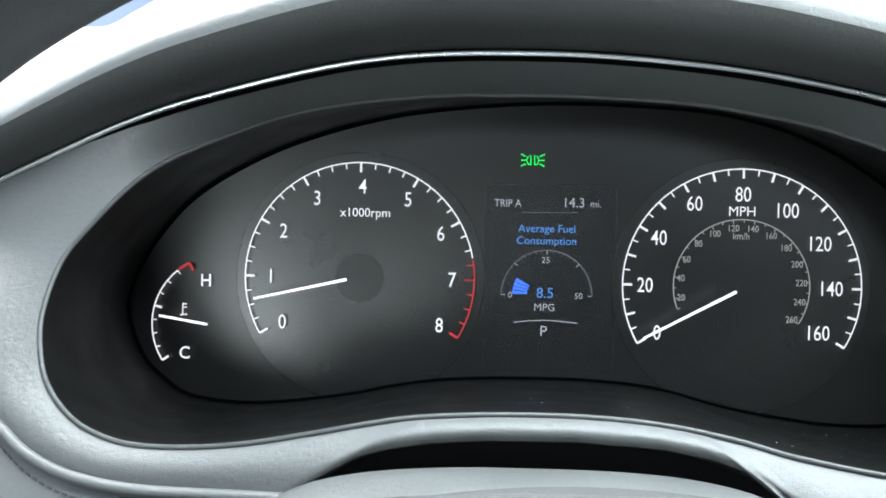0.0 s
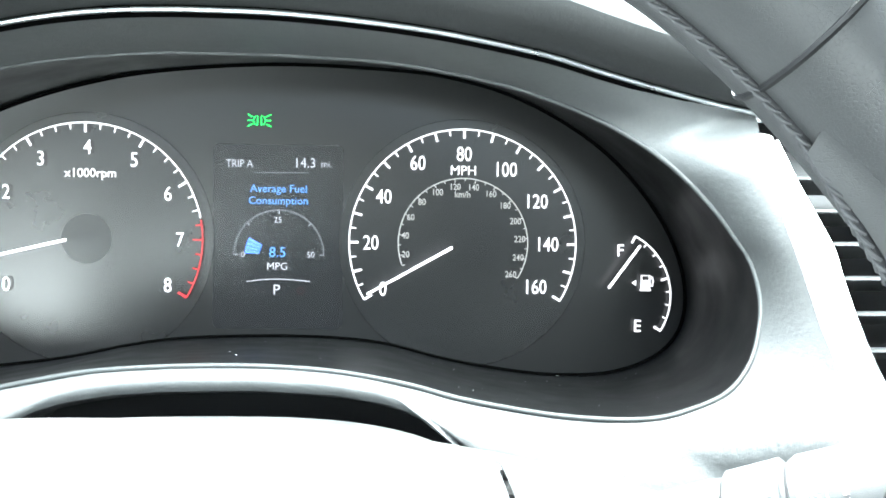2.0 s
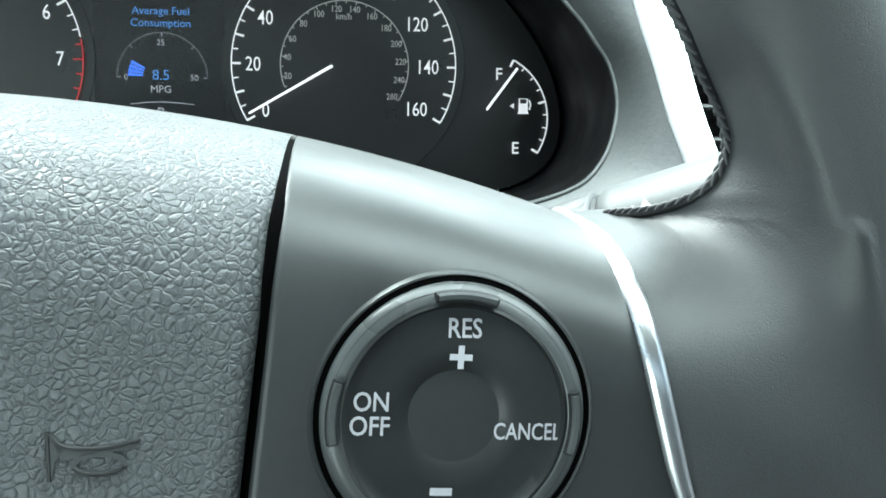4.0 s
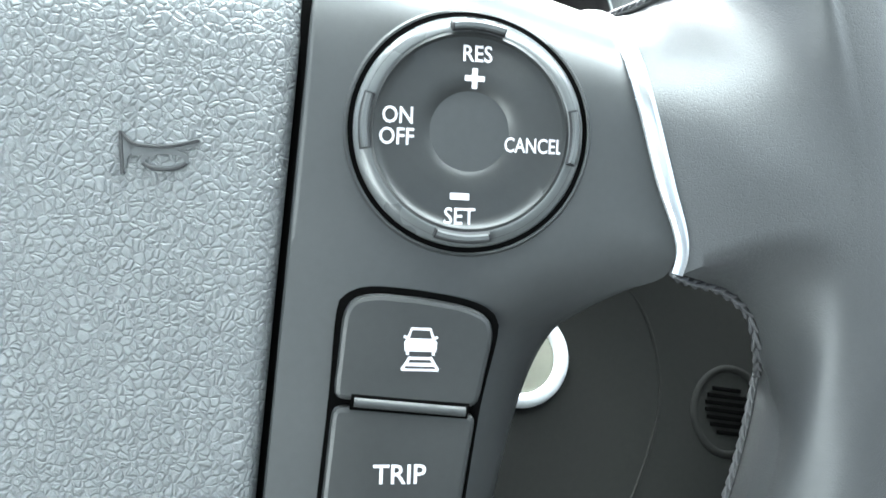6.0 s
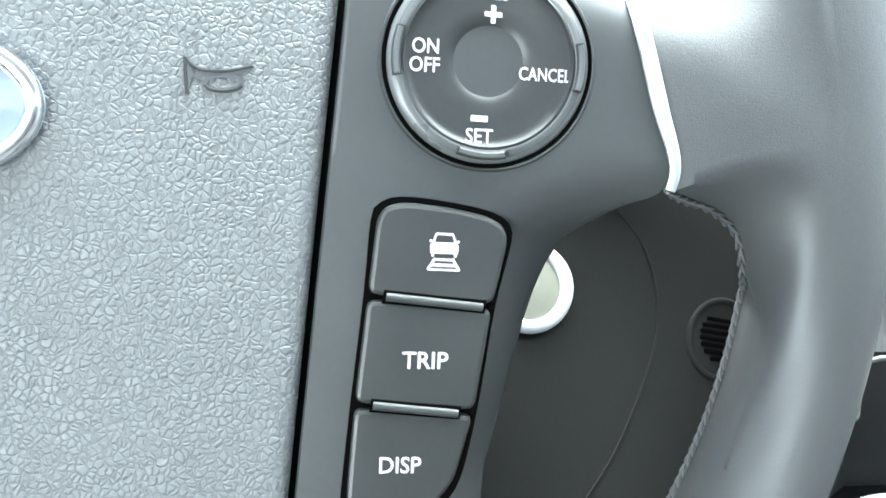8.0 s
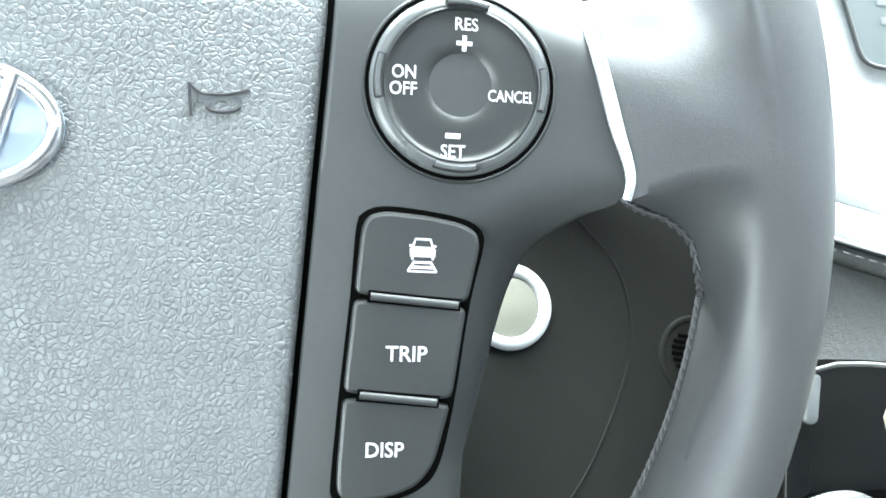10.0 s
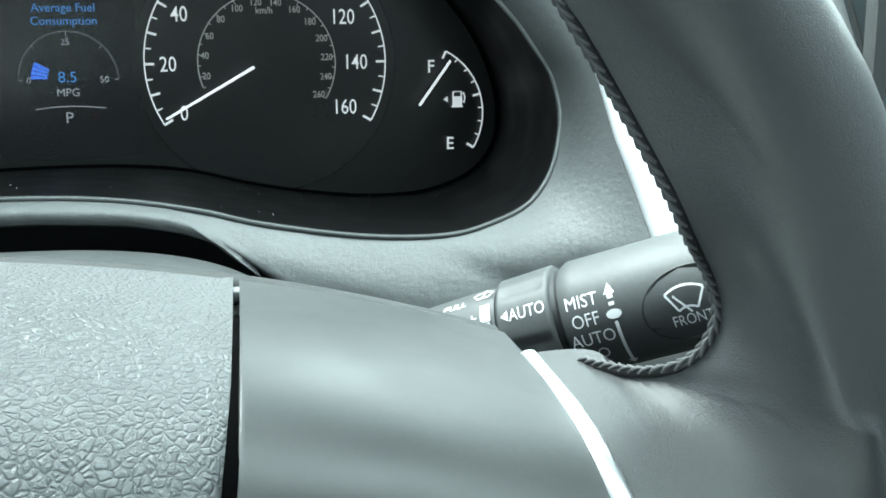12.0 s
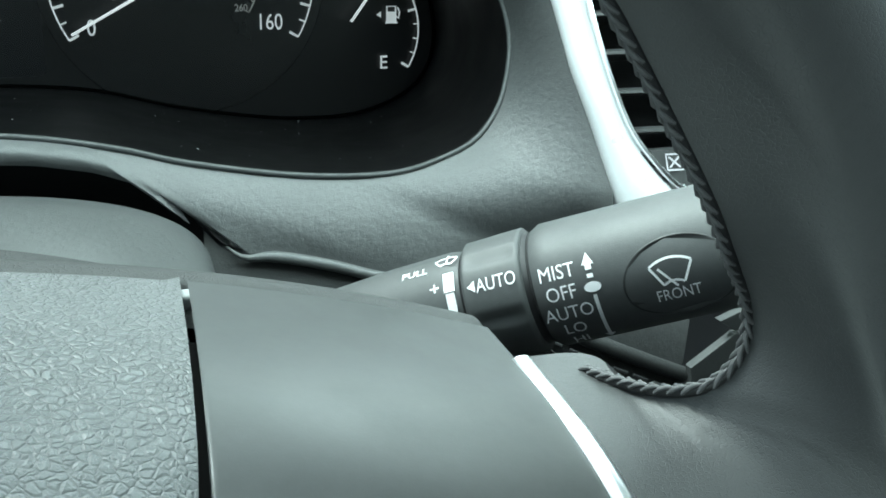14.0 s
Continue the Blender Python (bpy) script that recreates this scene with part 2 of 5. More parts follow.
def spline(points, n, closed=False):
    """n points (n + 1 if open) evenly along a smooth curve through the points."""
    p = [np.array(q, float) for q in points]
    m = len(p)
    out = []
    for i in range(m if closed else m - 1):
        if closed:
            a, b, c, d = p[i - 1], p[i], p[(i + 1) % m], p[(i + 2) % m]
        else:
            a, b, c, d = p[max(i - 1, 0)], p[i], p[i + 1], p[min(i + 2, m - 1)]
        for k in range(12):
            t = k / 12
            out.append(0.5 * ((2 * b) + (c - a) * t + (2 * a - 5 * b + 4 * c - d) * t * t + (3 * b - a - 3 * c + d) * t ** 3))
    out.append(p[0] if closed else p[-1])
    out = np.array(out)
    run = np.r_[0, np.cumsum(np.linalg.norm(np.diff(out, axis=0), axis=1))]
    want = np.linspace(0, run[-1], n + 1)
    got = np.stack([np.interp(want, run, out[:, j]) for j in range(out.shape[1])], 1)
    return got[:-1] if closed else got


def loft(rows, closed=False, bm=None):
    """A sheet through rows of points; closed: each row is a ring."""
    bm = bm or bmesh.new()
    v = [[bm.verts.new(tuple(map(float, p))) for p in row] for row in rows]
    for a, b in zip(v[:-1], v[1:]):
        k = len(a)
        for i in range(k if closed else k - 1):
            j = (i + 1) % k
            bm.faces.new((a[i], a[j], b[j], b[i]))
    return bm


def shell(bm, thickness):
    """Gives a sheet that faces the driver a thickness, away from the driver."""
    made = bmesh.ops.extrude_face_region(bm, geom=bm.faces[:])
    bmesh.ops.translate(bm, verts=[v for v in made["geom"] if isinstance(v, bmesh.types.BMVert)], vec=(0, abs(thickness), 0))
    return bm


def tube(points, radius, sides=8, closed=False, flat=1.0, bm=None, up=(0, -1, 0)):
    """A round or flattened bar along points; radius: a number or a list."""
    p = [Vector(q) for q in points]
    n = len(p)
    rows = []
    for i in range(n):
        a, b = (p[i - 1], p[(i + 1) % n]) if closed else (p[max(i - 1, 0)], p[min(i + 1, n - 1)])
        d = (b - a).normalized()
        s = d.cross(Vector(up))
        s = s.normalized() if s.length > 1e-6 else d.orthogonal().normalized()
        w = s.cross(d).normalized()
        r = radius[i] if hasattr(radius, "__len__") else radius
        rows.append([p[i] + s * (r * math.cos(2 * math.pi * k / sides)) + w * (r * flat * math.sin(2 * math.pi * k / sides)) for k in range(sides)])
    if closed:
        rows.append(rows[0])
    bm = bm or bmesh.new()
    first = len(bm.faces)
    loft(rows, True, bm)
    bm.verts.ensure_lookup_table()
    if closed:
        bmesh.ops.remove_doubles(bm, verts=bm.verts, dist=1e-7)
    else:
        k = len(bm.verts)
        bm.faces.new([bm.verts[k - sides * n + i] for i in range(sides)])
        bm.faces.new([bm.verts[k - sides + i] for i in range(sides)][::-1])
    return bm


def prism(outline, place, depth, bevel=0.0, bm=None, shrink=0.0):
    """A plate: a 2D outline, laid out by place(u, v, w) from w = 0 (back) to depth (front), its front rim rounded by bevel."""
    bm = bm or bmesh.new()
    o = [Vector((a, b)) for a, b in outline]
    n = len(o)
    area = sum(o[i - 1].x * o[i].y - o[i].x * o[i - 1].y for i in range(n))
    side = 1 if area > 0 else -1
    normals = []
    for i in range(n):
        t = (o[(i + 1) % n] - o[i - 1]).normalized()
        normals.append(Vector((-t.y, t.x)) * side)
    steps = [(0, 0)] + ([(0, depth - bevel), (bevel * 0.3, depth - bevel * 0.3), (bevel, depth)] if bevel else [(0, depth)])
    rings = [[bm.verts.new(place(*(o[i] + normals[i] * (inset + shrink)), w)) for i in range(n)] for inset, w in steps]
    for a, b in zip(rings[:-1], rings[1:]):
        for i in range(n):
            j = (i + 1) % n
            bm.faces.new((a[i], a[j], b[j], b[i]))
    bm.faces.new(rings[-1])
    bm.faces.new(rings[0][::-1])
    return bm


def ellipse(a, b, n=48, c=(0, 0)):
    return [(c[0] + a * math.cos(2 * math.pi * k / n), c[1] + b * math.sin(2 * math.pi * k / n)) for k in range(n)]


def rounded(w, h, r, c=(0, 0), n=5):
    out = []
    for k, (sx, sy) in enumerate(((1, 1), (-1, 1), (-1, -1), (1, -1))):
        for i in range(n + 1):
            t = math.pi / 2 * (k + i / n)
            out.append((c[0] + sx * (w / 2 - r) + r * math.cos(t), c[1] + sy * (h / 2 - r) + r * math.sin(t)))
    return out


def block(x0, x1, y0, y1, z0, z1, bevel=0.0):
    bm = bmesh.new()
    bmesh.ops.create_cube(bm, size=1, matrix=Matrix.Translation(((x0 + x1) / 2, (y0 + y1) / 2, (z0 + z1) / 2)) @ Matrix.Diagonal((x1 - x0, y1 - y0, z1 - z0, 1)))
    if bevel:
        bmesh.ops.bevel(bm, geom=bm.edges[:], offset=bevel, segments=2, affect="EDGES")
    return bm


def words(text, height, stretch=1.0, bold=0.0):
    """Letters as flat faces, centred, capitals of that height: 2D corners and faces."""
    curve = bpy.data.curves.new("letters", "FONT")
    curve.body, curve.align_x, curve.offset, curve.resolution_u = text, "CENTER", bold, 3
    ob = new("letters", curve)
    me = bpy.data.meshes.new_from_object(ob.evaluated_get(bpy.context.evaluated_depsgraph_get()))
    pts = np.array([v.co[:2] for v in me.vertices]).reshape(-1, 2)
    faces = [tuple(f.vertices) for f in me.polygons]
    bpy.data.objects.remove(ob)
    bpy.data.curves.remove(curve)
    bpy.data.meshes.remove(me)
    size = height / 0.69
    x0, x1 = pts[:, 0].min(), pts[:, 0].max()
    pts[:, 0] = (pts[:, 0] - (x0 + x1) / 2) * size * stretch
    pts[:, 1] = pts[:, 1] * size - height / 2
    return pts, faces


def lettering(name, text, height, place, mat, parent, stretch=1.0, bold=0.015, at=(0, 0), turn=0.0, label=""):
    """Printed letters laid on a surface by place(u, v)."""
    pts, faces = words(text, height, stretch, bold)
    c, s = math.cos(radians(turn)), math.sin(radians(turn))
    bm = bmesh.new()
    v = [bm.verts.new(place(at[0] + x * c - y * s, at[1] + x * s + y * c)) for x, y in pts]
    for f in faces:
        bm.faces.new([v[i] for i in f])
    return part(name, bm, mat, parent, label or f"printed letters reading {text}", smooth=False, recalc=False)


def strokes(name, lines, width, place, mat, parent, label="", fills=()):
    """A pictogram of strokes (2D polylines) and filled outlines, laid on a surface by place(u, v)."""
    bm = bmesh.new()
    for line in lines:
        p = [Vector(q) for q in line]
        left, right = [], []
        for i in range(len(p)):
            t = (p[min(i + 1, len(p) - 1)] - p[max(i - 1, 0)]).normalized()
            nrm = Vector((-t.y, t.x)) * width / 2
            left.append(bm.verts.new(place(*(p[i] + nrm))))
            right.append(bm.verts.new(place(*(p[i] - nrm))))
        for i in range(len(p) - 1):
            bm.faces.new((left[i], left[i + 1], right[i + 1], right[i]))
    for f in fills:
        bm.faces.new([bm.verts.new(place(*q)) for q in f])
    return part(name, bm, mat, parent, label, smooth=False, recalc=False)


def arc(c, r, a0, a1, n=24):
    return [(c[0] + r * math.cos(radians(a0 + (a1 - a0) * k / n)), c[1] + r * math.sin(radians(a0 + (a1 - a0) * k / n))) for k in range(n + 1)]


def flat(y):
    """A place function on the upright plane at y, seen by the driver."""
    return lambda u, v, w=0.0: (u, y - w, v)


# ---- instrument cluster ----
LIP = [(-176.5, -10.6), (-173, -25), (-169, -32.4), (-162.6, -39.2), (-153.7, -45), (-139.6, -49.2), (-121, -49.9), (-100, -48.2), (-79.4, -44.7), (-61.4, -41.3), (-45, -38.9), (-17, -37.4), (11, -37.5), (34.3, -39.3), (56, -43),
       (73, -47.2), (100, -51.6), (120, -53.2), (136, -52.9), (148, -50.3), (161.5, -45), (170.5, -36), (175.5, -25), (177.6, -14), (176, -2), (172, 5.5), (165, 17), (150, 33.7), (128, 48.5), (98, 60.7),
       (66, 68), (44.5, 71), (23.5, 72.2), (3, 73), (-19, 73), (-39, 72.8), (-71, 69.8), (-98, 64.5), (-121.5, 55.8), (-142, 46), (-155, 35.6), (-166.4, 21), (-174, 8)]
lip2d = spline([(x / 1000, 1 + z / 1000) for x, z in LIP], 200, True)
# outline of the face plate, a little wider than the lip in front of it
FACE_EDGE = [(-182, -12), (-176, -33), (-165, -45), (-152, -52), (-125, -54.2), (-88, -49.9), (-64, -44.9), (-40, -41.6), (-6, -40.4), (24, -40.9), (48.5, -43.6), (73, -49.8), (98, -54.3), (122.5, -56.8),
             (148, -55.5), (168.5, -47.5), (179, -34), (180, -15), (172, 7.7), (156, 30), (135.5, 48.4), (105, 65.2), (73, 74), (42, 77), (6, 78), (-30, 76.2), (-66, 71.6), (-100, 62.6), (-127.5, 51.2), (-154.5, 34), (-174, 10)]
face2d = spline([(x / 1000, 1 + z / 1000) for x, z in FACE_EDGE], 200, True)


def fascia_y(z):
    return -0.09 + 0.5 * (z - 1)


cluster = thing("instrument_cluster", "black instrument cluster with white backlit dials and blue trip display", "instrument cluster", (0, 0, 0.945))
# face plate with a window for the display
bm = bmesh.new()
outer = [bm.verts.new((p[0] * 1.01, 0.001, 1 + (p[1] - 1) * 1.02)) for p in face2d]
hole = [bm.verts.new((x, 0.001, z)) for x, z in rounded(0.056, 0.080, 0.003, (0.001, 1.003))]
edges = [bm.edges.new((r[i - 1], r[i])) for r in (outer, hole) for i in range(len(r))]
bmesh.ops.triangle_fill(bm, edges=edges, use_beauty=True)
part("face_plate", bm, FACE, cluster, "matt black dial face", smooth=False)
bm = loft([[(x, y, z) for x, z in rounded(0.056 + 2 * e, 0.080 + 2 * e, 0.003 + e, (0.001, 1.003))] for y, e in ((0.0012, 0.0), (0.017, 0.004))], True)
part("display_frame", bm, FACE, cluster)
part("display_cover", loft([[(-0.0271, 0.0013, 1.0432), (0.0291, 0.0013, 1.0432)], [(-0.0271, 0.0013, 0.9628), (0.0291, 0.0013, 0.9628)]]), COVER, cluster, "smoked cover of the trip display", smooth=False)
display = part("display", prism(rounded(0.066, 0.090, 0.003, (0.001, 1.003)), flat(0.017), 0.005), LCD, cluster, "dark trip display with blue and white writing", smooth=False)
# surround that runs from the face out to the dashboard
rows = []
for t in np.linspace(0, 1, 9):
    rows.append([(q[0] * (1 - t) + p[0] * t, t * fascia_y(p[1]), q[1] * (1 - t) + p[1] * t) for p, q in zip(lip2d, face2d)])
part("surround", loft(rows, True), BEZEL, cluster, "smooth dark grey surround of the dials")
part("lip", tube([(p[0], fascia_y(p[1]) - 0.0004, p[1]) for p in lip2d], 0.0010, 8, True), RING, cluster, "thin satin lip round the opening")
# dark joint where the surround meets the face
part("joint", tube([(p[0] * 0.998, 0.0006, 1 + (p[1] - 1) * 0.995) for p in face2d], 0.0010, 6, True), GAP, cluster)

TACHO, SPEEDO, R = (-0.0803, 1.0015), (0.0811, 1.0012), 0.0494


def polar(c, r, a):
    """A point of a dial; a: degrees clockwise from the top."""
    return c[0] + r * math.sin(radians(a)), c[1] + r * math.cos(radians(a))


def ticked(name, c, r, marks, width, a0, a1, mat, parent, line=0.0006):
    """A scale: its arc and its ticks (angle, inner radius, width)."""
    lines = [[polar(c, r, a0 + (a1 - a0) * k / 72) for k in range(73)]]
    ob = strokes(name, lines, line, flat(-0.0016), mat, parent, "")
    for a, inner, w in marks:
        strokes("tick", [[polar(c, r, a), polar(c, inner, a)]], w, flat(-0.0018), mat, parent)
    return ob


def dial_base(c, name):
    part(name, prism(ellipse(0.0540, 0.0540, 72, c), flat(0.001), 0.0004, 0.0002), DISC, cluster, "faintly raised dial disc", smooth=False)


def needle(c, a, b, hub, mat):
    """A needle from its hub end a to its tip b."""
    p, q = Vector(a), Vector(b)
    ob = part("needle", tube([p, q], [0.00062, 0.00048], 6), NEEDLE_LIT, cluster, "white lit needle")
    if hub > 0:
        bm = loft([[(c[0] + rr * math.cos(t), y, c[1] + rr * math.sin(t)) for t in np.linspace(0, 2 * math.pi, 40, endpoint=False)] for rr, y in ((hub, 0.0012), (hub - 0.0004, 0.0004), (0.00002, 0.0004))], True)
        part("needle_hub", bm, mat, ob, "flush black needle hub", smooth=False)


dial_base(TACHO, "tachometer_disc")
dial_base(SPEEDO, "speedometer_disc")
white = [(-120 + 7.5 * k, R - (0.0042 if k % 4 == 0 else 0.0026), 0.0010 if k % 4 == 0 else 0.0006) for k in range(27)]
ticked("tachometer_scale", TACHO, R, white, 0, -120, 79, WHITE_LIT, cluster)
red = [(-120 + 7.5 * k, R - (0.0042 if k % 4 == 0 else 0.0026), 0.0011 if k == 32 else 0.0006) for k in range(27, 33)]
ticked("tachometer_red_scale", TACHO, R, red, 0, 80, 120, RED_LIT, cluster)
for k in range(9):
    lettering("number", str(k), 0.0061, flat(-0.0018), WHITE_LIT, cluster, 0.82, 0.002, polar((TACHO[0] + 0.0009, TACHO[1] + 0.0001), 0.0391, -120 + 30 * k))
lettering("unit", "x1000rpm", 0.0037, flat(-0.0018), WHITE_LIT, cluster, 0.98, 0.0, (TACHO[0] + 0.0021, TACHO[1] + 0.0281))
needle(TACHO, (-0.0833, -0.0186, 1.0013), (-0.1236, -0.0108, 0.9922), 0.0110, HUB_CAP)

marks = [(-120 + 7.5 * k, R - (0.0040 if k % 2 == 0 else 0.0026), 0.0010 if k % 2 == 0 else 0.0006) for k in range(33)]
ticked("speedometer_scale", SPEEDO, R, marks, 0, -120, 120, WHITE_LIT, cluster)
for k in range(9):
    rr = 0.0400 if k < 4 else 0.0388 if k == 4 else 0.0373
    lettering("number", str(20 * k), 0.0061, flat(-0.0018), WHITE_LIT, cluster, 0.78, 0.002, polar(SPEEDO, rr, -120 + 30 * k))
lettering("unit", "MPH", 0.0040, flat(-0.0018), WHITE_LIT, cluster, 1.0, 0.0, (SPEEDO[0] - 0.0003, SPEEDO[1] + 0.0317))
marks = [(-120 + 1.5 * 0.6214 * 10 * k, 0.0270 if k % 2 else 0.0266, 0.0004) for k in range(1, 27)]
ticked("kilometre_scale", SPEEDO, 0.0282, marks, 0, -110, 122, GREY_LIT, cluster, 0.0005)
for k in range(1, 14):
    lettering("small_number", str(20 * k), 0.0027, flat(-0.0018), GREY_LIT, cluster, 0.85, 0.01, polar(SPEEDO, 0.0254 if k < 5 else 0.0248, -120 + 1.5 * 0.6214 * 20 * k))
lettering("unit", "km/h", 0.0027, flat(-0.0018), GREY_LIT, cluster, 0.9, 0.01, (SPEEDO[0] - 0.0005, SPEEDO[1] + 0.0213))
needle(SPEEDO, (0.0753, -0.0190, 0.9998), (0.0398, -0.0108, 0.9794), 0.0100, DISC)

FUEL, TEMP, GR = (0.1434, 0.9788), (-0.1408, 0.9801), 0.0295
marks = [(27 + 94 * k / 8, GR - (0.0034 if k in (0, 4, 8) else 0.0020), 0.0010 if k in (0, 4, 8) else 0.0006) for k in range(9)]
ticked("fuel_scale", FUEL, GR, marks, 0, 27, 121, WHITE_LIT, cluster, 0.0007)
marks = [(-27 - 96 * k / 8, GR - (0.0034 if k in (4, 8) else 0.0020), 0.0010 if k in (4, 8) else 0.0006) for k in range(1, 9)]
ticked("temperature_scale", TEMP, GR, marks, 0, -39, -123, WHITE_LIT, cluster, 0.0007)
ticked("temperature_red_scale", TEMP, GR, [(-27, GR - 0.0036, 0.0011)], 0, -27, -38, RED_LIT, cluster, 0.0012)
for t, p in (("F", (0.1503, 0.9989)), ("E", (0.1584, 0.9658)), ("H", (-0.1468, 0.9991)), ("C", (-0.1557, 0.9676))):
    lettering("letter", t, 0.0052, flat(-0.0018), WHITE_LIT, cluster, 0.95, 0.012, p)
strokes("needle", [[(0.1439, 0.9826), (0.1575, 1.0012)]], 0.0011, flat(-0.008), NEEDLE_LIT, cluster, "white lit fuel needle")
strokes("needle", [[(-0.1652, 0.9838), (-0.1441, 0.9805)]], 0.0010, flat(-0.008), NEEDLE_LIT, cluster, "white lit temperature needle")
px, pz = 0.1616, 0.9847
strokes("fuel_pump_sign", [[(px - 0.0018, pz - 0.0030), (px - 0.0018, pz + 0.0032), (px + 0.0018, pz + 0.0032), (px + 0.0018, pz - 0.0030)],
                           [(px - 0.0025, pz - 0.0032), (px + 0.0025, pz - 0.0032)], [(px - 0.0018, pz + 0.0008), (px + 0.0018, pz + 0.0008)],
                           [(px + 0.0018, pz - 0.0005), (px + 0.0030, pz - 0.0015), (px + 0.0034, pz + 0.0010), (px + 0.0026, pz + 0.0028)]], 0.0007, flat(-0.0018), WHITE_LIT, cluster, "white fuel pump sign",
        fills=[[(px - 0.0062, pz), (px - 0.0042, pz + 0.0013), (px - 0.0042, pz - 0.0013)], [(px - 0.0016, pz - 0.003), (px + 0.0016, pz - 0.003), (px + 0.0016, pz + 0.0005), (px - 0.0016, pz + 0.0005)]])
strokes("temperature_sign", [[(-0.1568, 0.9840), (-0.1568, 0.9890)], [(-0.1568, 0.9886), (-0.1550, 0.9886)], [(-0.1568, 0.9872), (-0.1550, 0.9872)], [(-0.1580, 0.9838), (-0.1548, 0.9842)]], 0.0006, flat(-0.0018), WHITE_LIT, cluster)
# green position-lamp telltale
gx, gz = -0.0071, 1.0530
lamp = []
for sgn in (-1, 1):
    lamp.append([(gx + sgn * 0.0008, gz - 0.0020), (gx + sgn * 0.0008, gz + 0.0020), (gx + sgn * 0.0020, gz + 0.0016), (gx + sgn * 0.0026, gz), (gx + sgn * 0.0020, gz - 0.0016), (gx + sgn * 0.0008, gz - 0.0020)])
    for dz in (-0.0020, 0.0, 0.0020):
        lamp.append([(gx + sgn * 0.0029, gz + dz * 0.75), (gx + sgn * 0.0050, gz + dz * 1.3)])
strokes("position_lamp_sign", lamp, 0.00042, flat(-0.0012), GREEN_LIT, cluster, "green position lamp telltale")
# display writing
D = flat(0.0114)
lettering("writing", "TRIP A", 0.0033, D, LCD_WHITE, display, 0.85, 0.0, (-0.0172, 1.0352))
lettering("writing", "14.3", 0.0042, D, LCD_WHITE, display, 0.95, 0.0, (0.0118, 1.0358))
lettering("writing", "mi.", 0.0030, D, LCD_WHITE, display, 0.95, 0.0, (0.0210, 1.0354))
lettering("writing", "Average Fuel", 0.0033, D, LCD_BLUE, display, 1.0, 0.0, (-0.0001, 1.0243))
lettering("writing", "Consumption", 0.0033, D, LCD_BLUE, display, 1.0, 0.0, (-0.0001, 1.0190))
lettering("writing", "25", 0.0026, D, LCD_WHITE, display, 1.0, 0.0, (-0.0003, 1.0105))
lettering("writing", "0", 0.0026, D, LCD_WHITE, display, 1.0, 0.0, (-0.0155, 0.9950))
lettering("writing", "50", 0.0026, D, LCD_WHITE, display, 1.0, 0.0, (0.0143, 0.9951))
lettering("writing", "8.5", 0.0044, D, LCD_BLUE, display, 1.0, 0.0, (-0.0004, 0.9962))
lettering("writing", "MPG", 0.0032, D, LCD_WHITE, display, 1.0, 0.0, (-0.0004, 0.9899))
lettering("writing", "P", 0.0046, D, LCD_WHITE, display, 1.0, 0.0, (-0.0005, 0.9795))
strokes("rule", [[(-0.0110, 1.0312), (0.0134, 1.0314)]], 0.0003, D, LCD_GREY, display)
strokes("rule", [[(-0.0138, 0.9830), (-0.007, 0.9839), (0.0, 0.9842), (0.007, 0.9839), (0.0141, 0.9832)]], 0.0004, D, LCD_WHITE, display)
DC = (0.0003, 0.9950)
strokes("gauge_arc", [[polar(DC, 0.0198, -90 + 180 * k / 36) for k in range(37)]], 0.00045, D, LCD_GREY, display)
for k in range(25):
    strokes("gauge_tick", [[polar(DC, 0.0197, -90 + 7.5 * k), polar(DC, 0.0180 if k % 6 == 0 else 0.0189, -90 + 7.5 * k)]], 0.00035, D, LCD_WHITE if k % 6 == 0 else LCD_GREY, display)
for k in range(4):
    a = -87 + 7.2 * k
    strokes("gauge_bar", [], 0.0004, D, LCD_FAN, display, "blue gauge bar", fills=[[polar(DC, 0.0085, a), polar(DC, 0.0150, a - 1), polar(DC, 0.0150, a + 5.2), polar(DC, 0.0085, a + 5.6)]])
strokes("gear_hint", [arc((0.0100, 0.9790), 0.0014, 0, 360, 10)], 0.0006, D, LCD_RED, display)

# ---- dashboard ----
CHROME_ARC = [(-235, 27), (-208.4, 37.7), (-184.2, 47.4), (-161, 56.5), (-138.8, 63.8), (-117, 69.4), (-95, 74.4), (-75, 78.2), (-55, 80.7), (-37.6, 81.8), (-18.4, 82.1), (8, 81.7), (36, 79.9), (65, 76.8),
              (95, 71.9), (110, 68.8), (124.2, 65.1), (145.5, 60), (167, 55.3), (184.2, 52)]


def chrome_y(z):
    return -0.04 - 0.6 * (z - 1)


arc3 = spline([(x / 1000, chrome_y(1 + z / 1000), 1 + z / 1000) for x, z in CHROME_ARC], 120)
SEAM_L = [(-235, -12), (-215, -26), (-195, -37), (-182.3, -44.4), (-172.8, -51.2), (-160.3, -56.8), (-146.6, -60), (-129.7, -61.8), (-104, -62.3), (-86, -62.6)]
ARCH = [(-79, -61), (-74.4, -56.7), (-66, -51.7), (-55, -48.6), (-41, -46.4), (-24, -45.2), (5, -44.8), (32, -46.2), (48, -48.8), (58, -52), (67, -56.6), (75, -62.5), (82, -70)]
SEAM_R = [(88, -72.3), (97, -72.6), (113, -76), (129, -80.5), (150, -83), (178, -79)]
TRIM_L = [(196, -59), (190.7, -36), (187, -22), (184, -3), (180.5, 14), (178, 32)]


def edge3(points, shift=0.0):
    return [(x / 1000, fascia_y(1 + z / 1000) + shift, 1 + z / 1000) for x, z in points]


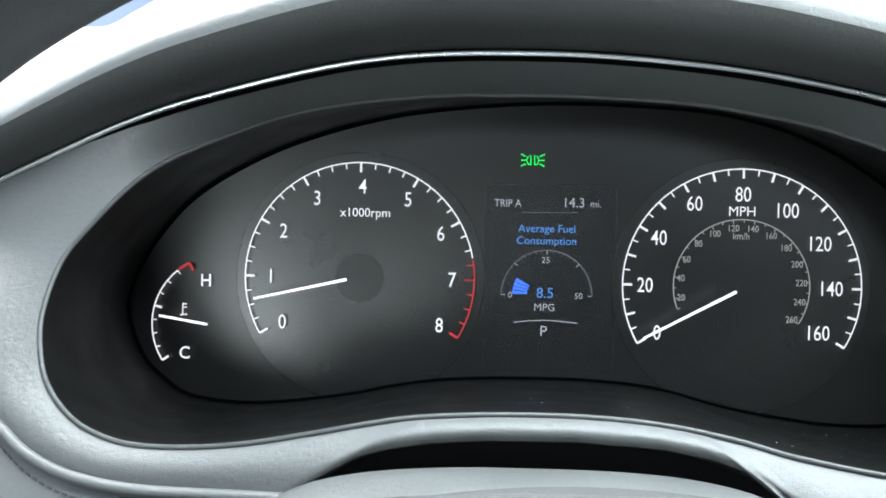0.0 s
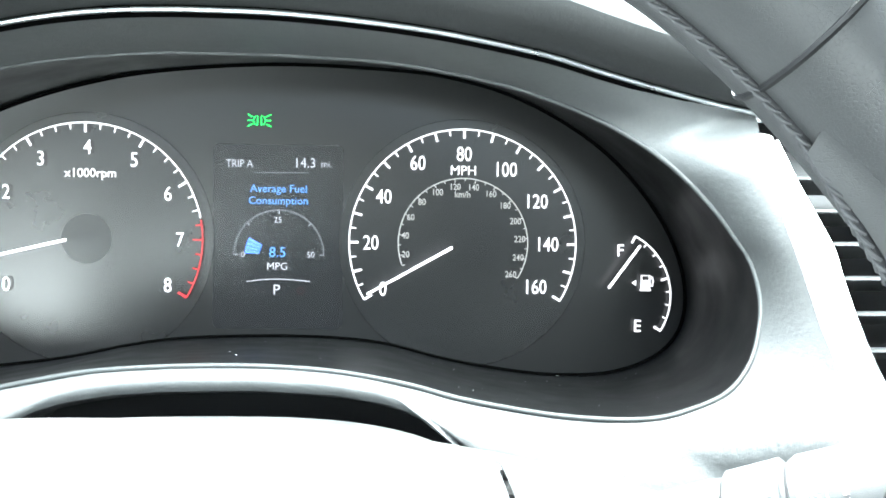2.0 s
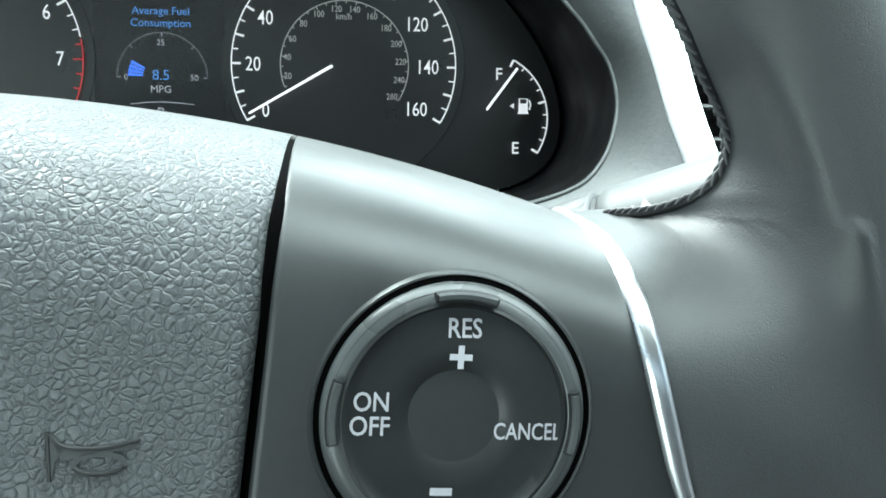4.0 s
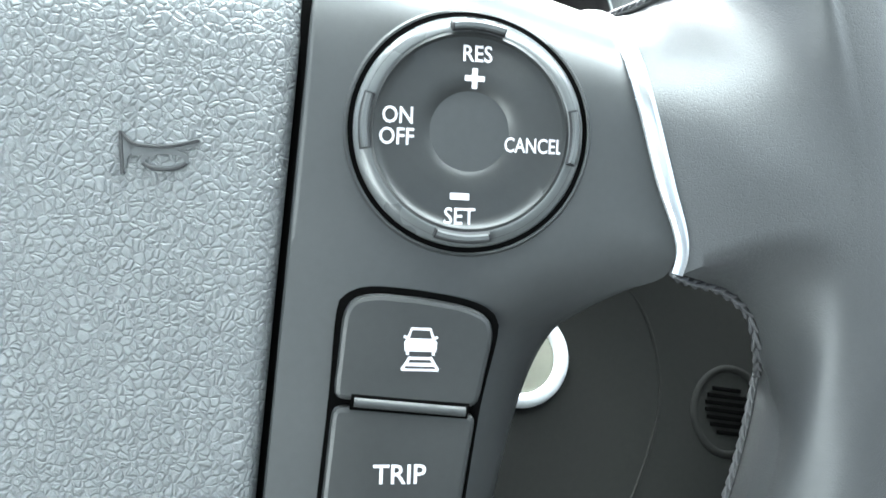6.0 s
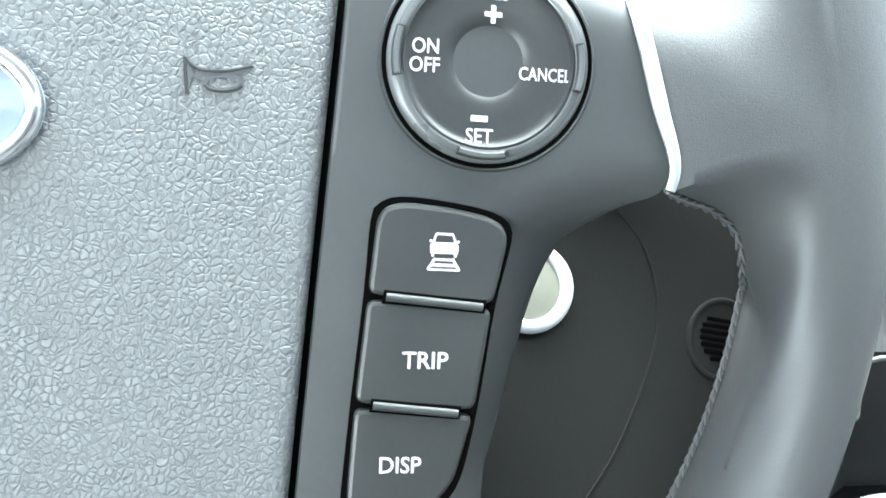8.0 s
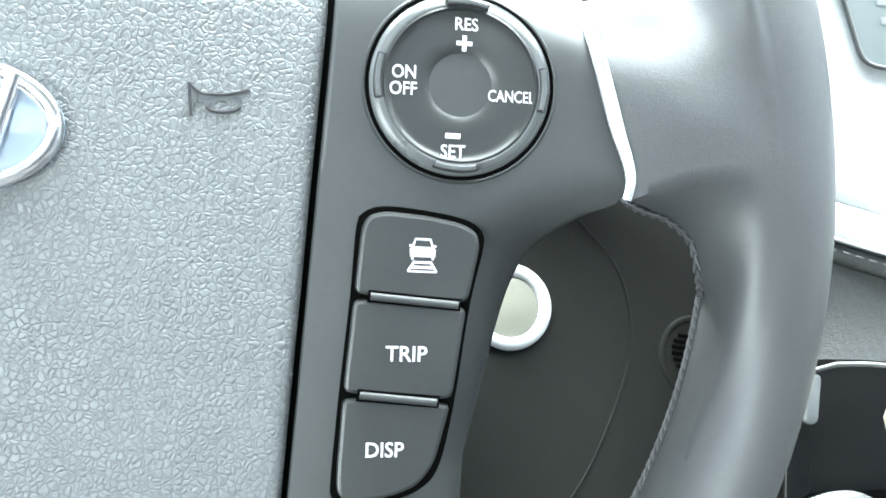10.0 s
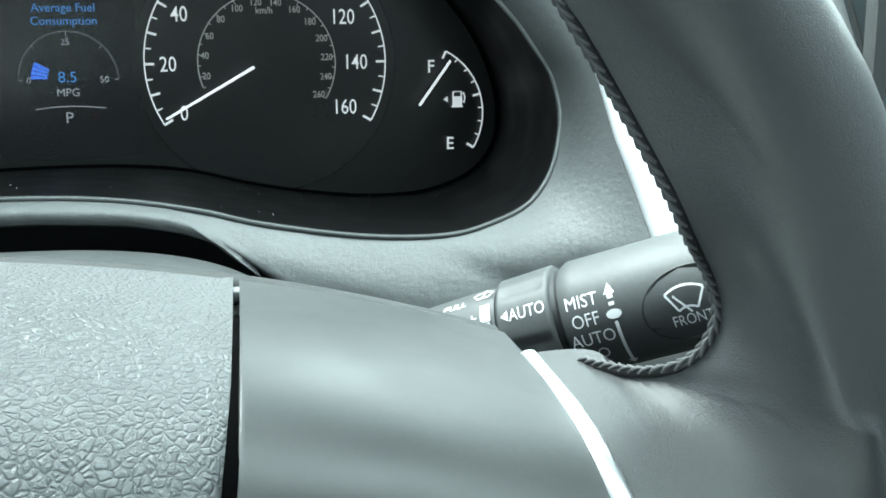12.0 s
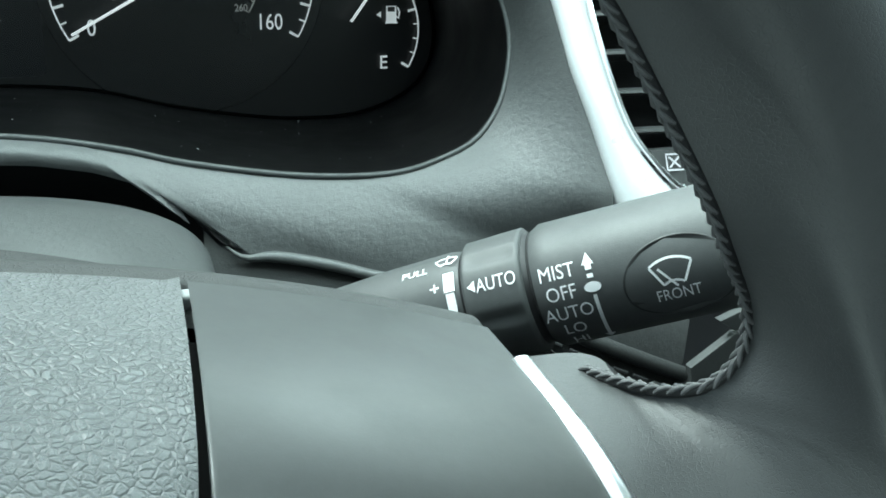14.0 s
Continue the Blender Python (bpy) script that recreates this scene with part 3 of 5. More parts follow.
border = edge3(SEAM_L) + edge3(ARCH) + edge3(SEAM_R) + edge3(TRIM_L, -0.025) + [tuple(p) for p in arc3[::-6]]


def ring_at(points, n):
    """Points of a closed curve round the cluster's middle at even angles."""
    p = np.array(points)
    a = np.unwrap(np.arctan2(p[:, 2] - 1.0, p[:, 0]))
    p, a = np.r_[p, p[:1]], np.r_[a, a[0] + 2 * math.pi]
    order = np.argsort(a, kind="stable")
    a, p = a[order], p[order]
    want = np.linspace(0, 2 * math.pi, n, endpoint=False)
    want = a[0] + (want - a[0]) % (2 * math.pi)
    return np.stack([np.interp(want, a, p[:, j]) for j in range(3)], 1)


dash = thing("dashboard", "dark grey vinyl dashboard with hood, chrome strip and stitched lower edge", "dashboard", (0, 0.1, 0.80), kind="structure")
inner = ring_at([(p[0], fascia_y(p[1]), p[1]) for p in lip2d], 360)
outer = ring_at(border, 360)
rows = []
for t in np.linspace(0, 1, 10):
    bow = 0.003 * math.sin(math.pi * t)
    rows.append([(*(inner[i] * (1 - t) + outer[i] * t - np.array((0, bow, 0))),) for i in range(360)])
part("fascia", loft(rows, True), VINYL, dash, "soft dark grey instrument panel")
part("chrome_strip", tube([(p[0], p[1] - 0.001, p[2]) for p in arc3], 0.0010, 10, flat=0.8), SATIN_CHROME, dash, "thin chrome strip under the hood")
part("strip_groove", tube([(p[0], p[1] + 0.0012, p[2]) for p in arc3], 0.0024, 8, flat=0.6), GAP, dash, "dark groove behind the strip")
# hood: from the chrome strip over a padded roll to the windscreen
rows = []
for p in [(-0.33, chrome_y(0.985), 0.985), (-0.29, chrome_y(1.003), 1.003), (-0.26, chrome_y(1.0165), 1.0165)] + list(arc3) + [(x, chrome_y(z), z) for x, z in ((0.195, 1.0500), (0.215, 1.0465), (0.245, 1.0415))]:
    x, y, z = p
    prof = [(0.0, 0.0012), (-0.006, 0.0025), (-0.013, 0.006), (-0.0175, 0.011), (-0.0185, 0.0155), (-0.016, 0.0195), (-0.009, 0.0245), (0.005, 0.032), (0.03, 0.044), (0.08, 0.065), (0.15, 0.085), (0.5, 0.085)]
    line = list(spline(prof[:8], 30)) + list(spline(prof[7:], 14))[1:]
    lift = max(0.0, 1.038 - z)
    rise = 1 + 0.40 * (1 - min(1.0, abs(x) / 0.21) ** 1.5)
    rows.append([(x, y + 0.0005 + dy, z + dz * (rise if dy < 0.03 else 1 + (rise - 1) * max(0.0, 1 - (dy - 0.03) / 0.1)) + lift * min(1.0, max(0.0, dy / 0.08))) for dy, dz in line])
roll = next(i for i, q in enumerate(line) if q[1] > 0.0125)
# hood front coloured darker for the shade under the roll
part("hood_front", loft([row[:roll + 1] for row in rows]), DARK_VINYL, dash, "front of the dashboard hood with shade in its colour")
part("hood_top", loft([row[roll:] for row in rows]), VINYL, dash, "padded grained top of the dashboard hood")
# dashboard top left and right of the hood
rows = [[(x, y, 1.014 + 0.016 + 0.02 * min(1, (y + 0.06) * 3)) for y in np.linspace(-0.05, 0.5, 20)] for x in np.linspace(-0.40, -0.228, 12)]
part("top_panel", loft(rows), VINYL, dash)
rows = [[(x, y, 1.052 - 0.03 * (x - 0.18) + 0.012 * min(1, (y + 0.08) * 4)) for y in np.linspace(-0.075, 0.5, 20)] for x in np.linspace(0.182, 1.05, 20)]
part("top_panel", loft(rows), VINYL, dash)
# piping along the lower edge and the knee panel under it
part("piping", tube(spline([(x, y - 0.001, z - 0.001) for x, y, z in edge3(SEAM_L)], 60), 0.0022, 8), VINYL, dash, "raised seam")
part("piping", tube(spline([(x, y - 0.001, z - 0.001) for x, y, z in edge3([(83, -69)] + SEAM_R)], 40), [0.0018 * min(1.0, 0.15 + k / 7) for k in range(41)], 8), VINYL, dash, "raised seam")
# the right knee panel is coloured darker for the shade it lies in
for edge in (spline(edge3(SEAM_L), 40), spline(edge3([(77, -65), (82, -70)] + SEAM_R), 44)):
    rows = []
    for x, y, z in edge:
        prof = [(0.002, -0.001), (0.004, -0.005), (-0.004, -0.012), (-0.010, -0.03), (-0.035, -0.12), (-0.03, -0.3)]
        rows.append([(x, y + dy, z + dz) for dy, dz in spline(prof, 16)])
    part("knee_panel", loft(rows), VINYL if edge[0][0] < 0 else DARK_VINYL, dash, "stitched lower dashboard panel")
seam = [Vector(p) + Vector((0.001, -0.0018, -0.0075)) for p in spline(edge3(SEAM_L), 56)]
for a, b in zip(seam, seam[1:]):
    part("stitch", tube([a.lerp(b, 0.2), a.lerp(b, 0.8)], 0.0004, 5), THREAD, dash)
# end of the lower edge beside the centre stack, with its seam
rail = [Vector(p) for p in spline([(0.150, -0.150, 0.9215), (0.1655, -0.1655, 0.9150), (0.1802, -0.170, 0.9079), (0.1940, -0.1705, 0.9015), (0.2085, -0.170, 0.8948)], 30)]
part("piping", tube(rail, 0.0024, 10), DARK_VINYL, dash, "raised seam")
part("corner_panel", loft([[p + Vector((0, 0.001, 0.001)) for p in rail[13:]], [p + Vector((0.004, 0.006, 0.014)) for p in rail[13:]], [p + Vector((0.006, 0.016, 0.018)) for p in rail[13:]]]), DARK_VINYL, dash, "plain lower corner of the panel")
part("knee_panel", loft([[p + Vector((0, 0.001, -0.001)) for p in rail], [p + Vector((0, 0.0, -0.008)) for p in rail], [p + Vector((-0.002, 0.004, -0.05)) for p in rail]]), DARK_VINYL, dash, "stitched lower dashboard panel")
for a, b in zip(rail[4:-1:3], rail[6::3]):
    part("stitch", tube([a + Vector((0, -0.0016, -0.0052)), b + Vector((0, -0.0016, -0.0052))], 0.0005, 6), THREAD, dash)
for outline in ([(0.2162, 0.9124), (0.2215, 0.9088), (0.2360, 0.9088), (0.2360, 0.9190), (0.2230, 0.9150)], [(0.2080, 0.8988), (0.2215, 0.9080), (0.2360, 0.9080), (0.2360, 0.8860), (0.2100, 0.8860)]):
    part("corner_trim", prism(outline, lambda u, v, w=0: (u, -0.1715 - w, v), 0.003, 0.0003), STALK, dash, "plain grey corner piece", smooth=False)
# column opening, its walls and back sheet coloured dark for the shade inside
rows = []
arch3 = spline(edge3([SEAM_L[-1]] + ARCH + [SEAM_R[0]]), 60)
for t in (0, 0.15, 0.5, 1.0):
    rows.append([(p[0] * (1 - 0.03 * t), p[1] + 0.004 + 0.05 * t, p[2] - 0.003 * min(1, t * 6)) for p in arch3])
part("column_opening", loft(rows), DARK_VINYL, dash, "dark opening round the steering column")
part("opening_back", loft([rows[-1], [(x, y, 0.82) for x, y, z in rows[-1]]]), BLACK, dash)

# ---- steering column ----
column = thing("steering_column", "dark grey steering column shroud with grained top cover", "steering column", (0, -0.15, 0.83))
rows = []
for t in np.linspace(0, 1, 14):
    y = -0.118 - 0.147 * t
    top = 0.9515 - 0.16 * max(0, -0.135 - y) - 0.25 * max(0, y + 0.135) - 20 * max(0, y + 0.127) ** 2
    rows.append([((0.081 if a < math.pi / 2 else 0.091) * math.copysign(abs(math.cos(a)) ** 0.75, math.cos(a)) - 0.002, y, top - 0.028 + 0.028 * abs(math.sin(a)) ** (0.8 if a < math.pi / 2 else 0.6)) for a in np.linspace(0, math.pi, 41)])
part("top_cover", loft(rows), VINYL, column, "grained soft column cover")
# lower shroud with its face towards the driver
def shroud_y(x, z):
    return -0.225 + 0.3 * (z - 0.87) + 0.25 * max(0, abs(x) - 0.15)


rows = []
for t in np.linspace(0, 1, 24):
    row = []
    for x in np.linspace(-0.21, 0.215, 40):
        z = 0.70 + (0.925 - 0.9 * max(0.0, abs(x) - 0.150) - 0.70) * (1 - t)
        row.append((x, shroud_y(x, z), z))
    rows.append(row)
part("lower_shroud", shell(loft(rows), 0.004), SHROUD, column, "smooth dark lower shroud")
groove = spline([(x, shroud_y(x, z) + 0.0002, z) for x, z in ((0.1405, 0.9050), (0.1465, 0.8985), (0.1522, 0.8898), (0.1548, 0.8800), (0.1550, 0.8680), (0.1500, 0.8535), (0.1405, 0.8350), (0.1310, 0.8220))], 40)
part("groove", tube(groove, 0.00055, 6), SHROUD, column, "curved joint line of the shroud")
gx, gz = 0.1757, 0.8622
round_vent = part("round_vent", tube([(gx + 0.0108 * math.cos(t), shroud_y(gx + 0.0108 * math.cos(t), gz + 0.0112 * math.sin(t)) - 0.0002, gz + 0.0112 * math.sin(t)) for t in np.linspace(0, 2 * math.pi, 48, endpoint=False)], 0.0011, 8, True, flat=0.6), SHROUD, column, "small round slotted vent")
for k in range(7):
    dz = -0.0057 + 0.0019 * k
    h = math.sqrt(0.0071 ** 2 - dz ** 2)
    part("slot", tube([(gx + q * h, shroud_y(gx + q * h, gz + dz - 0.2 * q * h) - 0.0003, gz + dz - 0.2 * q * h) for q in (-1, 0, 1)], 0.0006, 5), GAP, round_vent)

button = thing("start_button", "ivory start button in a bright chrome ring", "push button", (0.117, shroud_y(0.117, 0.869), 0.869))
part("button_ring", tube([(0.1172 + 0.0110 * math.cos(t), shroud_y(0.117, 0.8794 + 0.0110 * math.sin(t)) - 0.001, 0.8794 + 0.0110 * math.sin(t)) for t in np.linspace(0, 2 * math.pi, 48, endpoint=False)], 0.0020, 10, True, flat=0.6), SILVER, button, "bright silver ring")
part("button_cap", prism(ellipse(0.0096, 0.0096, 40, (0.1172, 0.8794)), lambda u, v, w=0: (u, shroud_y(u, v) + 0.002 - w, v), 0.0030, 0.0012), CREAM, button, "ivory button cap")

# ---- steering wheel ----
CZ, RIM_IN = 0.917, 0.1478


def zt(x):
    return 0.978 - 1.55 * x * x


def yw(x, z, crown=3.2):
    x = abs(x)
    base = -0.344 + 0.081 * x + 0.05 * (z - 0.93)
    rz = 0.030 - 0.08 * max(0.0, x - 0.06)
    t = min(1.0, max(0.0, (z - (zt(x) - rz)) / rz))
    return base + 0.058 * (1 - max(0.0, 1 - t ** crown) ** (1 / crown))


def rim_y(z):
    return -0.311 + 0.05 * (z - 0.93)


def gap_x(z):
    return 0.0618 + 0.115 * (z - 0.93)


def rim_t(a):
    """Half the rim's thickness: slim at the spokes, fuller at the thumb grips."""
    return float(np.interp(math.sin(a), (-0.3, 0.1, 0.25, 0.33, 0.5, 0.8), (0.0126, 0.0128, 0.0131, 0.0138, 0.0148, 0.0142)))


def rim_r(a):
    """The rim's radius, a little wider towards the top."""
    t = min(1.0, max(0.0, (math.sin(a) - 0.62) / 0.22))
    return RIM_IN + rim_t(a) + (0.0025 - 0.0011 * math.cos(a)) * t * t * (3 - 2 * t)


def rise_at(deg):
    """Share of that rise along the rim, on either side of the wheel."""
    deg = (deg + 180) % 360 - 180
    deg = 180 - deg if deg > 90 else -180 - deg if deg < -90 else deg
    t = float(np.interp(deg, (-24, -18, -13, -9, -5.5, -2, 2, 10, 13, 17, 22, 28, 36, 47), (0, 0.23, 0.43, 0.57, 0.68, 0.81, 1, 1, 0.93, 0.78, 0.59, 0.40, 0.19, 0)))
    return t * t * (3 - 2 * t)


def bridge(rr, deg):
    """How far the leather stands off the round rim: an even curve from the spoke that touches the rim past its crown."""
    T, R0 = rim_t(radians(deg)), rim_r(radians(deg))
    r0, r1, rr = 0.150, R0 + 0.5 * T, max(rr, 0.150)
    if rr >= r1:
        return 0.0
    q, n = (rr - r0) / (r1 - r0), r1 - r0
    y = (2 * q ** 3 - 3 * q * q + 1) * -0.0188 + (q ** 3 - 2 * q * q + q) * n * 0.02 + (3 * q * q - 2 * q ** 3) * -0.0165 * 0.866 + (q ** 3 - q * q) * n * 0.0165 * 0.5774 / T
    return rise_at(deg) * max(0.0, -0.0165 * math.sqrt(max(0.0, 1 - ((rr - R0) / T) ** 2)) - y)


wheel = thing("steering_wheel", "dark grey leather steering wheel with chrome-trimmed switch spokes", "steering wheel", (0, -0.3, CZ - 0.174))
# rim
rows = []
for a in np.linspace(0, 2 * math.pi, 300, endpoint=False):
    ring = []
    for b in np.linspace(0, 2 * math.pi, 64, endpoint=False):
        rr = rim_r(a) + rim_t(a) * math.cos(b)
        z = CZ + rr * math.sin(a)
        front = min(1.0, max(0.0, (rr - 0.1495) / 0.004)) if math.sin(b) < 0 else 0.0
        ring.append((rr * math.cos(a), rim_y(z) + 0.0165 * math.sin(b) - front * bridge(rr, math.degrees(a)), z))
    rows.append(ring)
rows.append(rows[0])
bm = loft(rows, True)
bmesh.ops.remove_doubles(bm, verts=bm.verts, dist=1e-6)
rim = part("rim", bm, LEATHER, wheel, "black leather rim with cross stitching")
for a in (49, 131):
    a = radians(a)
    ring = []
    for b in np.linspace(0, 2 * math.pi, 28, endpoint=False):
        rr = rim_r(a) + (rim_t(a) + 0.0001) * math.cos(b)
        z = CZ + rr * math.sin(a)
        ring.append((rr * math.cos(a), rim_y(z) + 0.0166 * math.sin(b), z))
    part("leather_seam", tube(ring, 0.0006, 6, True, up=(0.3, 0.2, 0.9)), BLACK, rim, "seam across the leather")
# airbag pad
rows = []
for v in [1 - (1 - k / 75) ** 2.6 for k in range(76)]:
    row = []
    for u in np.linspace(-1, 1, 60):
        z = 0.80 + (zt(u * 0.064) - 0.80) * v
        x = u * (gap_x(z) - 0.0006)
        e = max(0, (abs(u) - 0.985) / 0.015)
        z = 0.80 + (zt(x) - 0.80) * v
        row.append((x, yw(x, z) - 0.0004 + 0.002 * e * e, z))
    rows.append(row)
bm = loft(rows)
shell(bm, 0.004)
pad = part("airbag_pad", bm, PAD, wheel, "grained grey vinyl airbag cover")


def on_pad(u, v, w=0.0):
    return u, yw(u, v) - 0.0004 - w, v


def on_panel(u, v, w=0.0):
    return u, yw(u, v) - w, v


# horn sign pressed into the pad
horn = strokes("horn_sign", [ellipse(0.0030, 0.0012, 24, (0.0443, 0.9316)) + [(0.0473, 0.9316)]], 0.0007, lambda u, v: on_pad(u, v, 0.00030), HORN, pad, "embossed horn sign",
               fills=[[(0.0384, 0.9357), (0.0389, 0.9350), (0.0402, 0.9335), (0.0392, 0.9318), (0.0389, 0.9300), (0.0384, 0.9298)], [(0.0389, 0.9350), (0.0412, 0.9337), (0.0450, 0.9336), (0.0490, 0.9343), (0.0488, 0.9335), (0.0468, 0.9331), (0.0443, 0.9330), (0.0400, 0.9322)]])
# dark lines painted along its edges for the shade of the relief
for line in ([(0.0386, 0.9297), (0.0385, 0.9328), (0.0384, 0.9357)], [(0.0386, 0.9355), (0.0398, 0.9341), (0.0415, 0.9336), (0.0450, 0.9335), (0.0490, 0.9343)], arc((0.0443, 0.9316), 0.0031, 195, 340, 10)):
    line = [(u, 0.9316 + (v - 0.9316) * 0.42) for u, v in line] if len(line) > 9 else line
    part("horn_edge_shade", tube([on_pad(u, v, 0.0002) for u, v in spline(line, 12)], 0.00030, 6), BLACK, horn)
badge = part("badge", prism(ellipse(0.0172, 0.0117, 64, (0, 0.9280)), on_pad, 0.002, 0.0006), BADGE, wheel, "oval pale enamel badge with chrome rim")
part("badge_rim", tube([on_pad(x, z, 0.0018) for x, z in ellipse(0.0158, 0.0103, 72, (0, 0.928))], 0.0016, 8, True), CHROME, badge, "chrome badge rim")
for s in (-1, 1):
    part("badge_bar", tube([on_pad(s * 0.0068 + 0.0028, 0.9368, 0.0022), on_pad(s * 0.0068 - 0.0028, 0.9204, 0.0022)], 0.0017, 8), CHROME, badge)
part("badge_bar", tube([on_pad(-0.006, 0.927, 0.0022), on_pad(0.006, 0.929, 0.0022)], 0.0013, 8), CHROME, badge)

# spoke panels and leather spokes, right and left
EDGE = [(0.0845, 0.80), (0.0868, 0.835), (0.0884, 0.8590), (0.0900, 0.8665), (0.0930, 0.8770), (0.0964, 0.8893), (0.0997, 0.8979), (0.1036, 0.9037), (0.1083, 0.9078), (0.1134, 0.9106), (0.1196, 0.9131),
        (0.1206, 0.9190), (0.1183, 0.928), (0.1150, 0.941), (0.1136, 0.9500), (0.1126, 0.9583)]
# the stitched hem of the leather: from the rim down into the corner and along the spoke
HEM = [(r * math.cos(radians(a)), y, CZ + r * math.sin(radians(a))) for r, a, y in (
    (0.1471, 45, -0.3120), (0.1455, 39.6, -0.3125), (0.1444, 35.3, -0.3130), (0.1437, 30, -0.3140), (0.1438, 27, -0.3130), (0.1448, 25.2, -0.3110), (0.1454, 23.6, -0.3097),
    (0.1452, 22.1, -0.3090), (0.1433, 20.7, -0.3092), (0.1399, 19.6, -0.3088), (0.1364, 19.1, -0.3070), (0.1328, 18.8, -0.3024), (0.1299, 18.8, -0.2963), (0.1277, 18.8, -0.2905), (0.1262, 18.5, -0.2852))]
edge_z, edge_x = [p[1] for p in EDGE], [p[0] for p in EDGE]


def edge_at(z):
    return float(np.interp(z, edge_z, edge_x))


for side in (1, -1):
    rows = []
    crest = [0.945 + (zt(0.1126) - 0.945) * (1 - (1 - k / 36) ** 2.6) for k in range(37)]
    for xe, ze in [p for p in spline(EDGE, 110) if p[1] < 0.9445] + [(edge_at(c), c) for c in crest]:
        v = min(1.0, (ze - 0.80) / (zt(xe) - 0.80))
        zl = 0.80 + (zt(0.06) - 0.80) * v
        x0 = gap_x(zl) + 0.0005 - 0.0002 * min(1.0, max(0.0, (zl - 0.945) / 0.02))
        row = []
        for u in np.r_[0, 0.004, 0.009, np.linspace(0.02, 1, 38)]:
            x = x0 + (xe - x0) * u
            z = 0.80 + (zt(x) - 0.80) * v
            e = max(0.0, (u - 0.55) / 0.45) * min(1.0, max(0.0, (0.918 - ze) / 0.014))
            f = max(0.0, 1 - u / 0.009)
            row.append((side * x, yw(x, z) + 0.012 * e * e + 0.0010 * f * f, z))
        rows.append(row)
    bm = loft(rows)
    shell(bm, 0.004)
    panel = part("switch_panel", bm, SATIN, wheel, "satin dark grey spoke panel")
    # chrome trim on the panel's outer edge
    trim = spline([(x, z) for x, z in ((0.1126, 0.95833), (0.1126, 0.9581), (0.1127, 0.9573), (0.1130, 0.955), (0.1136, 0.9500), (0.1150, 0.941), (0.1181, 0.928), (0.1204, 0.9205), (0.1209, 0.9165), (0.1200, 0.9133))], 40)
    part("chrome_trim", tube([(side * (x + 0.0006), yw(x, min(z, zt(x) - 1e-5)) - 0.0007, z) for x, z in trim], [0.0015 - 0.0006 * max(0.0, (k - 26) / 14) for k in range(41)], 10, flat=0.5), SATIN_CHROME, panel, "slim chrome trim")
    # leather spoke between trim and rim
    rows = []
    top = [(0.1134, 0.95803), (0.1134, 0.9579), (0.1135, 0.9573), (0.1138, 0.955), (0.1144, 0.950), (0.1158, 0.941), (0.1189, 0.928), (0.1213, 0.9200), (0.1208, 0.9132)]
    L = spline([(x + 0.0008, yw(x, z, 2.8) + 0.0003, z) for x, z in top], 30)
    M = spline([HEM[11], (0.1295, -0.3115, 0.9578), (0.1330, -0.3205, 0.9525), (0.1352, -0.3285, 0.9430), (0.1362, -0.3315, 0.930), (0.1354, -0.3305, 0.9165)], 30)
    dip = np.array((0.1232, -0.2870, 0.9590)) - (L[0] + M[0]) / 2

    def on_rim(rr, deg, lift):
        d = (rr - rim_r(radians(deg))) / rim_t(radians(deg))
        z = CZ + rr * math.sin(radians(deg))
        return np.array((rr * math.cos(radians(deg)), rim_y(z) - 0.0165 * math.sqrt(1 - d * d) - lift, z))

    def to_rim(start, deg, first):
        """Ends a row along the rim's surface, sinking slowly into it and bending from one angle to the other."""
        turn = [(q, deg + (first - deg) * w) for q, w in ((0.0, 0.6), (0.25, 0.35), (0.5, 0.14), (0.75, 0.0))]
        return start + [on_rim(0.150 + 0.0205 * q, at, bridge(0.150 + 0.0205 * q, at) + 0.00015 - 0.0006 * q) for q, at in turn]

    def angle_of(p):
        return math.degrees(math.atan2(p[2] - CZ, p[0]))

    def even(p, n):
        """n points evenly along a run of points."""
        at = np.linspace(0, len(p) - 1, n)
        return [p[int(q)] * (1 - q % 1) + p[min(int(q) + 1, len(p) - 1)] * (q % 1) for q in at]

    def split_row(points, at, deg):
        """A row as two evenly spaced stretches that meet at the given point."""
        full = spline(to_rim(points, deg, angle_of(at)), 300)
        i = int(np.argmin(np.linalg.norm(full - np.array(at), axis=1)))
        return even(full[:i + 1], 18)[:-1] + even(full[i:], 30)

    # upper fold, the spoke itself, lower fold: each row ends sunk in the rim
    inner = lambda deg: on_rim(0.1480, deg, -0.0002)
    upper = spline(HEM[:12], 24)
    for k in range(24):
        t = k / 24
        deg = float(np.interp(angle_of(upper[k]), (18.7, 18.9, 19.6, 21.2, 22.6, 24.1, 27.2, 30, 40, 46), (13.4, 14.2, 16.4, 19.4, 22, 25, 29.5, 33, 41.5, 47)))
        first = angle_of(upper[k])
        step = on_rim(0.150, deg + (first - deg) * 0.6, bridge(0.150, deg + (first - deg) * 0.6)) - upper[k]
        rows.append([upper[k]] * 17 + even(spline(to_rim([upper[k] + step * f for f in (0.0, 0.3, 0.6)], deg, first), 200), 30))
    lower = spline([L[30], (0.1330, -0.3225, 0.9092), (0.1402, -0.3175, 0.9039), (0.1430, -0.3145, 0.8962), inner(-11), inner(-16), inner(-22)], 18)
    last_mid = L[30] + (on_rim(0.150, 2, bridge(0.150, 2)) - L[30]) * 0.52
    shift = last_mid - M[30]
    for k in range(31):
        mid = M[k] + shift * max(0.0, (k - 15) / 15) ** 2
